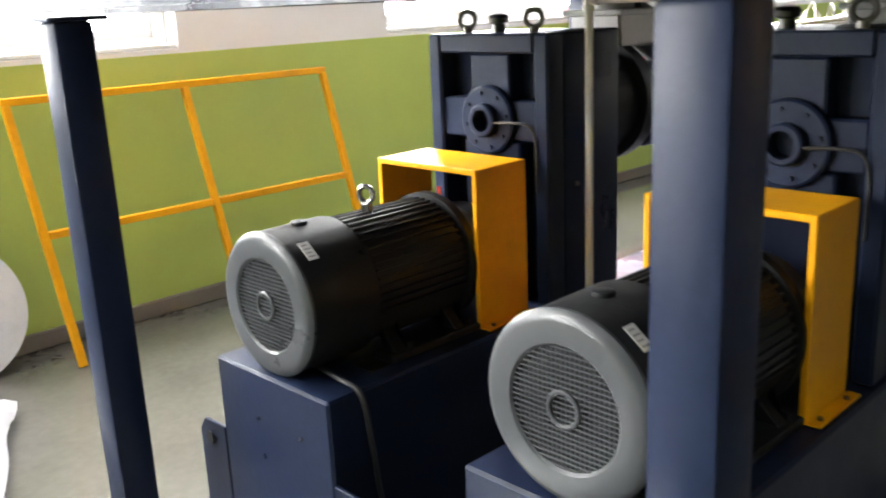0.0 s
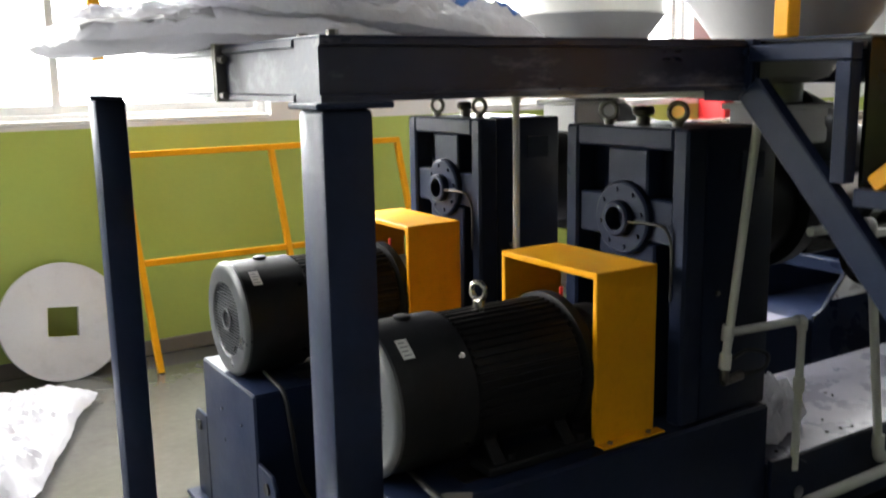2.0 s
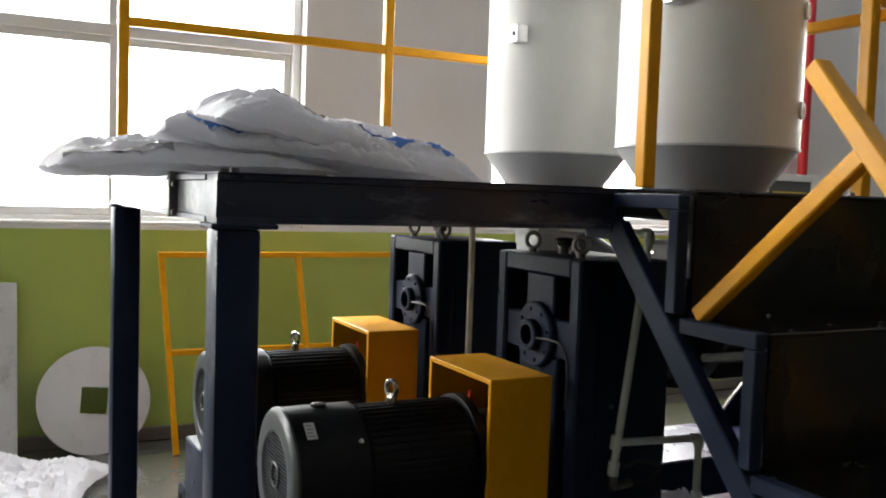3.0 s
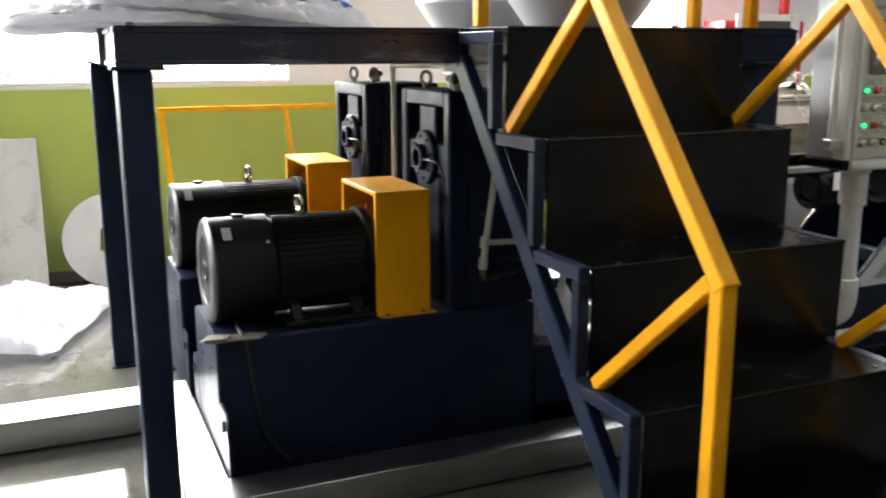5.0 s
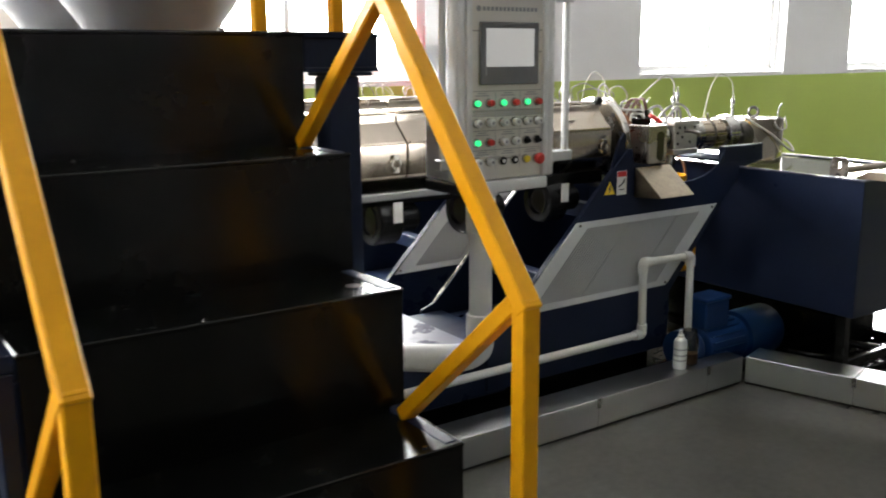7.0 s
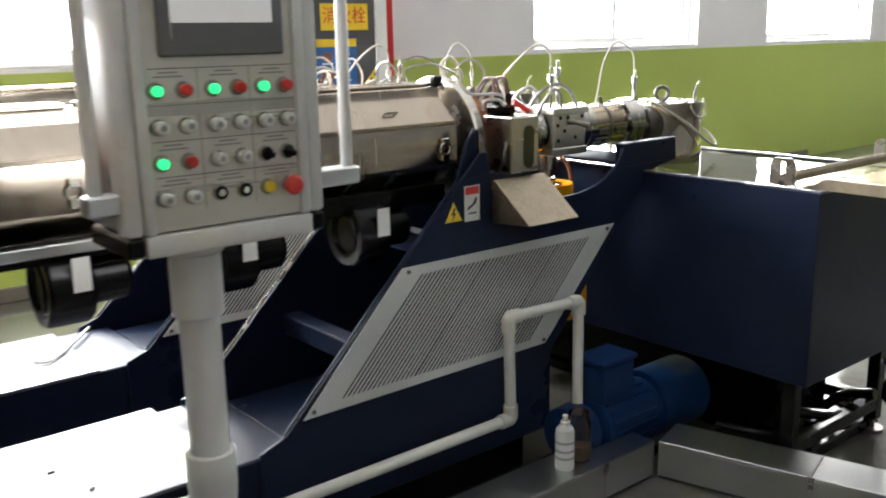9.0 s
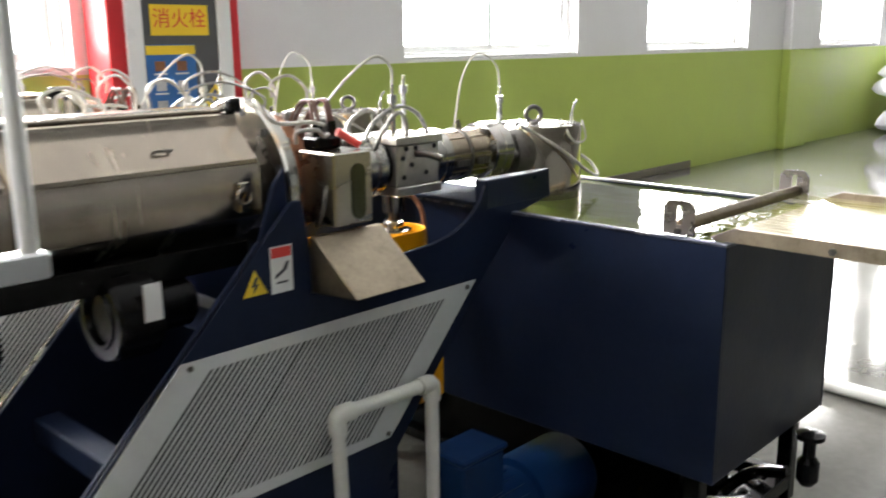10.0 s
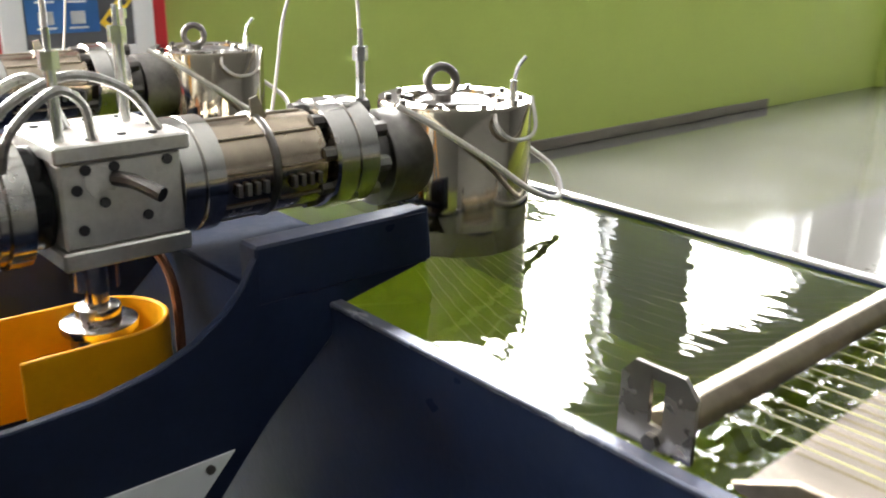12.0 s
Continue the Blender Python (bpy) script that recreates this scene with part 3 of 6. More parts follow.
def build_base():
    b = thing("machine_base", (1.353, AY, 0), "navy painted steel machine base with a stepped deck", "machine base", "extruder bases")
    bm = B()
    prism(bm, [(1.345, 0.02), (2.66, 0.02), (2.66, 0.61), (1.345, 0.61)], "y", BY0, BY1, 0.008)
    part("drive_plinth", bm, NAVY, b)
    part("deck_beam", box(B(), (2.662, BY0 + 0.004, 0.14), (4.42, BY1 - 0.004, 0.405), 0.006), NAVY, b)
    # Plate ends at 4.20, where the painted reflection gives way to navy.
    part("deck_plate", box(B(), (2.663, BY0 - 0.012, 0.406), (4.20, BY1 + 0.012, 0.418), 0.002), DECK_SHEEN, b, "worn deck plate, pale with painted window reflection")
    part("rear_beam", box(B(), (4.422, BY0 + 0.06, 0.14), (5.45, BY1 - 0.06, 0.40), 0.006), NAVY, b)
    part("skid", box(B(), (1.6, BY0 + 0.05, 0.0), (5.4, BY1 - 0.05, 0.138), 0.01), BLACK_SHEET, b)
    for s, yy in ((-1, BY0), (1, BY1)):
        ear = B()
        prism(ear, [(yy, 0.02), (yy + s * 0.15, 0.02), (yy + s * 0.15, 0.33), (yy + s * 0.12, 0.37), (yy, 0.375)], "x", 1.345, 1.36, 0.003)
        lug = part("lug", ear, NAVY, b)
        part("hole", cyl(B(), (1.338, yy + s * 0.085, 0.315), (1.344, yy + s * 0.085, 0.315), 0.021, seg=20), SHADE_BLACK, lug)
        part("foot", box(B(), (1.30, yy + s * 0.02 - 0.06, 0.0), (1.42, yy + s * 0.12 + 0.06, 0.018), 0.004), NAVY, lug)
    ear = B()
    prism(ear, [(2.66, 0.16), (2.86, 0.16), (2.88, 0.30), (2.84, 0.38), (2.78, 0.415), (2.66, 0.425)], "y", BY0 - 0.02, BY0 - 0.001, 0.003)
    lug = part("lug", ear, NAVY, b)
    part("hole", cyl(B(), (2.8, BY0 - 0.026, 0.285), (2.8, BY0 - 0.021, 0.285), 0.022, seg=20), GALV, lug)
    for y in (1.12, 1.32):
        part("bolt", cyl(B(), (1.338, y, 0.47), (1.345, y, 0.47), 0.006, seg=8), BRIGHT_STEEL, b)
    return b


def build_motor():
    x0, zc, r = 1.353, 0.815, 0.201
    m = thing("electric_motor", (1.7, AY, 0.61), "dark grey finned electric motor with a light grey fan cover", "motor", "extruder drive motors")
    ax = (1, 0, 0)
    c = lambda x: (x, AY, zc)
    part("cowl", lathe(B(), c(0), ax, [(r - 0.012, x0 + 0.022), (r, x0 + 0.026), (r + 0.002, x0 + 0.245), (r - 0.012, x0 + 0.247)], 48), MOTOR_PAINT, m)
    rg = lathe(B(), c(0), ax, [(0.130, x0 + 0.040), (0.130, x0 + 0.010), (0.136, x0 + 0.004), (r - 0.020, x0 + 0.003), (r - 0.006, x0 + 0.008), (r + 0.003, x0 + 0.018), (r + 0.003, x0 + 0.026), (r - 0.010, x0 + 0.026)], 56)
    for f in [f for f in rg.faces if len(f.verts) > 4]:
        rg.faces.remove(f)
    cover = part("fan_cover", rg, COWL_GREY, m, "light grey painted fan cover rim")
    # Black disc paints the shade behind the fan grid.
    part("fan_hollow_shade", cyl(B(), c(x0 + 0.046), c(x0 + 0.052), 0.131, seg=32), SHADE_BLACK, cover)
    for i in range(-11, 12):
        d = i * 0.0114
        h = math.sqrt(0.131 ** 2 - d * d)
        part("grid_wire", bar(B(), (x0 + 0.012, AY - h, zc + d), (x0 + 0.012, AY + h, zc + d), 0.0032, 0.0030, 0), COWL_GREY, cover)
        part("grid_wire", bar(B(), (x0 + 0.0158, AY + d, zc - h), (x0 + 0.0158, AY + d, zc + h), 0.0020, 0.0020, 0), COWL_GREY, cover)
    hub = ring(B(), c(x0 + 0.009), ax, 0.036, 0.0055)
    part("grid_hub", hub, COWL_GREY, cover, "light grey ring at the centre of the fan grid")
    body = lathe(B(), c(0), ax, [(r - 0.03, x0 + 0.247), (r - 0.016, x0 + 0.262), (r - 0.016, x0 + 0.60), (r - 0.035, x0 + 0.62)], 48)
    part("motor_core", body, MOTOR_PAINT, m)
    for k in range(50):
        body = B()
        a = 2 * math.pi * k / 50
        if 200 < math.degrees(a) < 340:
            continue
        d = Vector((0, math.cos(a), math.sin(a)))
        p = Vector(c(0))
        side = Vector((1, 0, 0)).cross(d)
        q = [p + d * rr + side * s + Vector((xx, 0, 0)) for xx in (x0 + 0.262, x0 + 0.605) for rr, s in ((r - 0.026, -0.0052), (r - 0.026, 0.0052), (r - 0.007, 0.0034), (r - 0.007, -0.0034))]
        v = [body.verts.new(t) for t in q]
        for idx in ((0, 1, 5, 4), (1, 2, 6, 5), (2, 3, 7, 6), (3, 0, 4, 7), (0, 3, 2, 1), (4, 5, 6, 7)):
            body.faces.new([v[i] for i in idx])
        part("fin", body, MOTOR_PAINT, m)
    eb = lathe(B(), c(0), ax, [(r - 0.03, x0 + 0.61), (r + 0.004, x0 + 0.615), (r + 0.004, x0 + 0.645), (r - 0.03, x0 + 0.67), (0.10, x0 + 0.70), (0.06, x0 + 0.72)], 40)
    bolts(eb, c(x0 + 0.64), ax, r - 0.018, 8, 0.010, 0.012)
    part("end_bell", eb, MOTOR_PAINT, m)
    part("shaft", cyl(B(), c(x0 + 0.70), c(x0 + 0.80), 0.03, seg=20), BRIGHT_STEEL, m)
    pl = lathe(B(), c(0), ax, [(0.05, x0 + 0.735), (0.145, x0 + 0.737), (0.145, x0 + 0.80), (0.135, x0 + 0.80), (0.135, x0 + 0.79), (0.05, x0 + 0.79)], 36)
    part("pulley", pl, DARK_STEEL, m, "dark belt pulley behind the guard")
    for s in (-1, 1):
        ft = B()
        yy = AY + s * 0.165
        box(ft, (x0 + 0.27, yy - 0.045, 0.613), (x0 + 0.64, yy + 0.045, 0.635), 0.004)
        for xx in (x0 + 0.32, x0 + 0.56):
            prism(ft, [(yy - 0.03, 0.634), (yy + 0.03, 0.634), (yy - s * 0.02, 0.72), (yy - s * 0.06, 0.72)], "x", xx - 0.02, xx + 0.02, 0.003)
            cyl(ft, (xx + 0.04, yy + s * 0.015, 0.635), (xx + 0.04, yy + s * 0.015, 0.652), 0.014, seg=6)
        part("foot", ft, MOTOR_PAINT, m)
        part("slide_rail", box(B(), (x0 + 0.20, yy - 0.03, 0.6105), (x0 + 0.66, yy + 0.055, 0.6125)), DARK_STEEL, m)
    e = B()
    cyl(e, (x0 + 0.385, AY, zc + r - 0.02), (x0 + 0.385, AY, zc + r + 0.014), 0.018, seg=16)
    ring(e, (x0 + 0.385, AY, zc + r + 0.040), (1, 0.3, 0), 0.024, 0.008)
    part("eye_bolt", e, BRIGHT_STEEL, m, "bright steel lifting eye")
    part("top_plug", cyl(B(), (x0 + 0.14, AY, zc + r - 0.008), (x0 + 0.14, AY, zc + r + 0.010), 0.024, seg=18, bevel=0.003), MOTOR_PAINT, m)
    for s, za in ((-1, 52), ):
        a = radians(za)
        d = Vector((0, -math.cos(a), math.sin(a)))
        up = Vector((0, math.sin(a), math.cos(a)))
        mm = Matrix((Vector((1, 0, 0)), up, -d)).transposed().to_4x4()
        mm.translation = Vector(c(x0 + 0.075)) + d * (r + 0.0025)
        part("sticker", box(B(), (-0.016, -0.030, -0.001), (0.016, 0.030, 0.001), m=mm), WHITE_LABEL, m, "white paper sticker")
        for q in range(4):
            part("sticker_mark", box(B(), (-0.012, -0.022 + 0.013 * q, -0.0016), (0.010 - 0.004 * (q % 2), -0.018 + 0.013 * q, -0.001), m=mm), INK_GREY, m)
    for a in (38, 150, 210, 330):
        d = Vector((0, -math.cos(radians(a)), math.sin(radians(a))))
        p = Vector(c(x0 + 0.22)) + d * r
        part("screw", cyl(B(), p, p + d * 0.008, 0.008, seg=10), BRIGHT_STEEL, m)
    rd = B()
    cyl(rd, (x0 + 0.655, AY - 0.03, zc + r - 0.01), (x0 + 0.655, AY - 0.03, zc + r + 0.02), 0.006, seg=10)
    part("red_cap", rd, RED_PLASTIC, m, "small red plastic cap")
    part("cable", sweep(B(), [(1.46, 1.20, 0.63), (1.44, 1.06, 0.63), (1.45, 0.985, 0.60), (1.47, 0.978, 0.45), (1.50, 0.978, 0.25), (1.60, 0.978, 0.10)], 0.008, 8, 6), CABLE_BLACK, m, "black cable hanging down the base")
    return m


def build_guard():
    g = thing("belt_guard", (2.1, AY, 0.61), "yellow painted sheet-metal belt guard open at both ends", "belt guard", "belt guards")
    x0, x1, y0, y1, z0, z1, t = 1.982, 2.21, 1.048, 1.487, 0.613, 1.108, 0.018
    part("cover", prism(B(), [(y0, z0), (y0, z1), (y1, z1), (y1, z0), (y1 - t, z0), (y1 - t, z1 - t), (y0 + t, z1 - t), (y0 + t, z0)], "x", x0, x1, 0.003), YELLOW, g)
    for s, y in ((-1, y0), (1, y1)):
        ft = box(B(), (x0 + 0.004, min(y, y + s * 0.035), 0.6125), (x1 + 0.012, max(y, y + s * 0.035), 0.619), 0.002)
        flange = part("foot_flange", ft, YELLOW, g)
        for x in (x0 + 0.04, x1 - 0.04):
            part("bolt", cyl(B(), (x, y + s * 0.018, 0.619), (x, y + s * 0.018, 0.626), 0.008, seg=6), RUST, flange)
    return g


def build_gearbox():
    g = thing("gearbox", (2.45, AY, 0.61), "navy cast-iron extruder gearbox with a ribbed front and bearing flange", "gearbox", "extruder gearboxes")
    x0, x1, y0, y1, z0, z1 = 2.275, 2.66, 1.01, 1.53, 0.613, 1.482
    part("housing", box(B(), (x0 + 0.085, y0 + 0.004, z0), (x1, y1 - 0.004, z1), 0.01, 2), NAVY, g)
    fr = B()
    w = 0.058
    box(fr, (x0, y0, z0), (x0 + 0.084, y0 + w, z1 + 0.002), 0.008)
    box(fr, (x0, y1 - w, z0), (x0 + 0.084, y1, z1 + 0.002), 0.008)
    box(fr, (x0, y0 + w, z1 - 0.06), (x0 + 0.084, y1 - w, z1 + 0.002), 0.006)
    box(fr, (x0 + 0.012, AY - 0.085, AZ + 0.05), (x0 + 0.084, AY + 0.085, z1 - 0.062), 0.006)
    box(fr, (x0 + 0.012, y0 + w, AZ - 0.065), (x0 + 0.084, y1 - w, AZ + 0.065), 0.006)
    box(fr, (x0 + 0.012, AY - 0.12, z0), (x0 + 0.084, AY + 0.12, AZ - 0.07), 0.006)
    part("front_ribs", fr, NAVY, g)
    fl = lathe(B(), (0, AY, AZ), (1, 0, 0), [(0.04, x0 + 0.02), (0.112, x0 + 0.02), (0.112, x0 - 0.006), (0.105, x0 - 0.012), (0.054, x0 - 0.012), (0.054, x0 - 0.035), (0.048, x0 - 0.040), (0.036, x0 - 0.040), (0.036, x0 + 0.015)], 40)
    for f in [f for f in fl.faces if len(f.verts) > 4]:
        fl.faces.remove(f)
    bolts(fl, (x0 - 0.012, AY, AZ), (-1, 0, 0), 0.088, 8, 0.007, 0.006, 0.2)
    flange = part("bearing_flange", fl, NAVY, g)
    # Black disc paints the shade inside the bore.
    part("bore_shade", cyl(B(), (x0 + 0.016, AY, AZ), (x0 + 0.022, AY, AZ), 0.042, seg=24), SHADE_BLACK, flange)
    hb = sweep(B(), [(x0 - 0.03, AY - 0.045, AZ - 0.005), (x0 - 0.03, AY - 0.13, AZ), (x0 - 0.02, AY - 0.19, AZ - 0.01), (x0 - 0.006, AY - 0.205, AZ - 0.07), (x0 - 0.006, AY - 0.205, AZ - 0.22)], 0.0045, 8, 6)
    part("lubrication_hose", hb, CABLE_BLACK, flange, "dark lubrication hose")
    e = B()
    for x, y in ((2.34, 1.40), (2.36, 1.13)):
        cyl(e, (x, y, z1), (x, y, z1 + 0.02), 0.016, seg=14)
        ring(e, (x, y, z1 + 0.045), (1, 0.5, 0), 0.027, 0.008)
        part("eye_bolt", e, DARK_STEEL, g, "dark steel lifting eye")
        e = B()
    bc = lathe(B(), (2.45, 1.36, z1), (0, 0, 1), [(0.022, 0), (0.022, 0.025), (0.034, 0.03), (0.036, 0.045), (0.03, 0.055), (0.012, 0.058)], 20)
    part("breather_cap", bc, DARK_STEEL, g, "dark breather cap")
    part("name_plate", box(B(), (2.50, y0 - 0.0015, 1.33), (2.60, y0 + 0.004, 1.41)), NAVY_DULL, g)
    part("bolt", cyl(B(), (2.42, y0 - 0.004, 1.0), (2.42, y0 + 0.006, 1.0), 0.008, seg=6), DARK_STEEL, g)
    ad = lathe(B(), (0, AY, AZ), (1, 0, 0), [(0.17, 2.662), (0.19, 2.67), (0.19, 2.86), (0.225, 2.865), (0.225, 2.93), (0.15, 2.965)], 44)
    part("adapter_drum", ad, MOTOR_PAINT, g, "black painted adapter drum behind the gearbox")
    return g


base = build_base()
motor = build_motor()
guard = build_guard()
gearbox = build_gearbox()
for t in (base, motor, guard, gearbox):
    copy_thing(t, Matrix.Translation(t.location + Vector((0, LINE, 0))))


# ---- extrusion line: barrel, die and frame ----
def octagon_cover(x0, x1, t=0.0):
    prof = [(1.180, 1.405), (1.340, 1.405), (1.343, 1.372), (1.43, 1.290), (1.43, 1.16), (1.36, 1.10), (1.16, 1.10), (1.09, 1.16), (1.09, 1.290), (1.177, 1.372)]
    return prism(B(), [(AY + (y - AY) * (1 + t), AZ + (z - AZ) * (1 + t)) for y, z in prof], "x", x0, x1, 0.004)


def loop(bm, a, b, height, r, lean=(0, 0, 0), sides=6):
    a, b = Vector(a), Vector(b)
    up, ln = Vector((0, 0, height)), Vector(lean)
    return sweep(bm, [a, a + up * 0.6 + ln * 0.4, (a + b) / 2 + up + ln, b + up * 0.6 + ln * 0.4, b], r, sides, 7)


def bolt_parts(name, centre, axis, radius, count, r, h, mat, parent, turn=0.0):
    for i in range(count):
        a = turn + 2 * math.pi * i / count
        p = Matrix.Translation(centre) @ align(axis) @ Vector((radius * math.cos(a), radius * math.sin(a), 0))
        part(name, cyl(B(), p, p + Vector(axis).normalized() * h, r, seg=8), mat, parent)


def build_extruder():
    e = thing("extruder", (4.4, AY, 0.42), "stainless-clad plastics extruder barrel with wired die head", "extruder", "extruders")
    X = (1, 0, 0)
    c0 = (0, AY, AZ)
    # feed end
    part("feed_section", lathe(B(), c0, X, [(0.14, 2.966), (0.16, 2.975), (0.16, 3.02), (0.125, 3.03), (0.125, 3.34), (0.15, 3.35), (0.15, 3.41)], 36), DARK_STEEL, e, "grey cast feed section")
    duct = B()
    sweep(duct, [(3.02, AY - 0.02, 1.50), (3.12, AY - 0.03, 1.46), (3.28, AY - 0.05, 1.38), (3.42, AY - 0.06, 1.33)], 0.085, 20, 4)
    part("feed_cowl", duct, COWL_GREY, e, "grey slanting feed cowl")
    vb = B()
    box(vb, (2.86, AY - 0.11, 1.40), (3.10, AY + 0.11, 1.52), 0.008)
    cyl(vb, (2.98, AY, 1.51), (2.98, AY, 1.60), 0.075, seg=28)
    box(vb, (2.84, AY - 0.13, 1.515), (3.12, AY + 0.13, 1.535), 0.004)
    part("feed_throat", vb, HOPPER_CONE, e, "grey feed throat under the hopper")
    # clad barrel
    for i, (a, b) in enumerate(((3.42, 3.96), (3.965, 4.53), (4.535, 5.13))):
        cv = part("barrel_cover", octagon_cover(a, b), COVER_STEEL, e, "stainless barrel cover")
        for yy in (1.0885, 1.4315):
            part("seam_lip", box(B(), (a + 0.01, yy - 0.004, 1.288), (b - 0.01, yy + 0.004, 1.302), 0.002), COVER_STEEL, cv)
        latch = B()
        for z in (1.235, 1.185):
            box(latch, (b - 0.075, 1.075, z - 0.012), (b - 0.045, 1.0895, z + 0.012), 0.003)
        ring(latch, (b - 0.06, 1.077, 1.212), (0, 1, 0), 0.02, 0.004, 16, 6)
        part("latch", latch, BRIGHT_STEEL, cv)
        hl = sweep(B(), [(b - 0.26, 1.135, 1.330), (b - 0.26, 1.120, 1.336), (b - 0.22, 1.120, 1.336), (b - 0.22, 1.135, 1.330)], 0.004, 6)
        part("lifting_handle", hl, DARK_STEEL, cv)
        part("top_lid", box(B(), (a + 0.02, 1.195, 1.4055), (b - 0.02, 1.325, 1.418), 0.004), COVER_STEEL, cv)
        for k in range(int((b - a - 0.08) / 0.022)):
            part("vent_slot", box(B(), (a + 0.04 + 0.022 * k, 1.200, 1.4182), (a + 0.049 + 0.022 * k, 1.235, 1.4190)), SHADE_BLACK, cv)
    part("cover_bracket", box(B(), (5.105, 1.17, 1.4055), (5.14, 1.20, 1.44), 0.004), BLACK_RUBBER, e)
    part("support_rail", box(B(), (3.1, 1.06, 1.065), (4.30, 1.105, 1.095), 0.003), GALV, e, "galvanised support rail")
    part("support_rail", box(B(), (3.1, 1.415, 1.065), (4.30, 1.46, 1.095), 0.003), GALV, e, "galvanised support rail")
    # flange and clamp
    fl = lathe(B(), c0, X, [(0.06, 5.170), (0.219, 5.172), (0.226, 5.178), (0.226, 5.204), (0.220, 5.210), (0.13, 5.212), (0.06, 5.214)], 56)
    flange = part("barrel_flange", fl, BRIGHT_STEEL, e, "large bright machined flange")
    bolt_parts("bolt", (5.210, AY, AZ), X, 0.197, 10, 0.013, 0.016, DARK_STEEL, flange, 0.3)
    bolt_parts("bolt_hole", (5.172, AY, AZ), (-1, 0, 0), 0.196, 12, 0.011, 0.004, SHADE_BLACK, flange, 0.3)
    part("barrel_end", cyl(B(), (5.131, AY, AZ), (5.169, AY, AZ), 0.12, seg=32), DARK_STEEL, e, "dark barrel end")
    part("side_gusset", prism(B(), [(5.06, 1.10), (5.11, 1.24), (5.145, 1.28), (5.160, 1.10)], "y", 1.015, 1.03, 0.003), NAVY, e)
    cp = lathe(B(), c0, X, [(0.10, 5.214), (0.176, 5.216), (0.178, 5.285), (0.150, 5.296), (0.134, 5.30), (0.134, 5.375), (0.10, 5.38)], 40)
    clamp = part("heater_band", cp, COPPER, e, "heat-browned copper heater band")
    for x in (5.25, 5.33):
        part("clamp_bar", box(B(), (x - 0.012, AY - 0.05, AZ + 0.125), (x + 0.012, AY + 0.05, AZ + 0.155), 0.003), DARK_STEEL, clamp)
    # junction box
    jb = B()
    box(jb, (5.254, 0.962, 1.122), (5.380, 1.12, 1.306), 0.004)
    jbox = part("junction_box", jb, STEEL, e, "stainless terminal box with an oval window")
    ov = prism(B(), [(5.332 + 0.024 * math.cos(a), 1.205 + 0.045 * (1 if math.sin(a) > 0 else -1) + 0.026 * math.sin(a)) for a in [2 * math.pi * k / 24 + 0.01 for k in range(24)]], "y", 0.9595, 0.963)
    part("oval_window", ov, material("olive_window", (0.035, 0.036, 0.013), 0.22), jbox, "dark olive oval window")
    part("clip_handle", sweep(B(), [(5.215, 0.985, 1.13), (5.205, 0.95, 1.17), (5.215, 0.95, 1.215), (5.24, 0.975, 1.225)], 0.006, 8, 5), DARK_STEEL, jbox)
    # neck
    nk = B()
    cyl(nk, (5.38, AY, AZ), (5.56, AY, AZ), 0.048, seg=28)
    for k in range(6):
        a = 2 * math.pi * k / 6 + 0.3
        cyl(nk, (5.38, AY + 0.07 * math.cos(a), AZ + 0.07 * math.sin(a)), (5.56, AY + 0.07 * math.cos(a), AZ + 0.07 * math.sin(a)), 0.011, seg=10)
    part("neck", nk, DARK_STEEL, e, "oily neck with tie rods")
    nf = lathe(B(), c0, X, [(0.05, 5.543), (0.090, 5.546), (0.094, 5.551), (0.094, 5.583), (0.088, 5.586), (0.088, 5.596), (0.094, 5.599), (0.094, 5.630), (0.08, 5.634)], 44)
    nfl = part("neck_flange", nf, BRIGHT_STEEL, e, "bright split flange")
    bolt_parts("bolt", (5.546, AY, AZ), (-1, 0, 0), 0.075, 8, 0.011, 0.014, DARK_STEEL, nfl)
    part("gasket", cyl(B(), (5.634, AY, AZ), (5.663, AY, AZ), 0.075, seg=32), BLACK_RUBBER, e)
    # screen changer block
    sc = B()
    box(sc, (5.664, 1.168, 1.15), (5.840, 1.352, 1.273), 0.004)
    blk = part("screen_changer_block", sc, MILLED, e, "bright steel screen changer block with dark bolt holes")
    part("top_plate", box(B(), (5.658, 1.162, 1.2735), (5.853, 1.358, 1.298), 0.003), MILLED, blk)
    part("bottom_plate", box(B(), (5.658, 1.162, 1.122), (5.846, 1.358, 1.1495), 0.003), MILLED, blk)
    for x, z in ((5.686, 1.235), (5.690, 1.178), (5.723, 1.213), (5.700, 1.262), (5.783, 1.185), (5.740, 1.262), (5.818, 1.262)):
        part("bolt_hole", cyl(B(), (x, 1.1672, z), (x, 1.1645, z), 0.0075, seg=12), SHADE_BLACK, blk)
    for x, y in ((5.678, 1.20), (5.718, 1.185), (5.768, 1.20), (5.808, 1.185), (5.833, 1.25), (5.688, 1.32), (5.768, 1.33), (5.818, 1.33)):
        part("bolt_hole", cyl(B(), (x, y, 1.2982), (x, y, 1.3005), 0.0065, seg=10), SHADE_BLACK, blk)
    part("grease_stain", prism(B(), [(5.700, 1.262), (5.718, 1.266), (5.742, 1.258), (5.750, 1.243), (5.738, 1.228), (5.722, 1.232), (5.708, 1.222), (5.697, 1.240)], "y", 1.1668, 1.1679), CABLE_WHITE, blk, "pale grease around the lever")
    part("lever", sweep(B(), [(5.740, 1.166, 1.245), (5.753, 1.13, 1.245), (5.773, 1.09, 1.232)], 0.011, 10, 4), DARK_STEEL, blk, "dark steel lever pin")
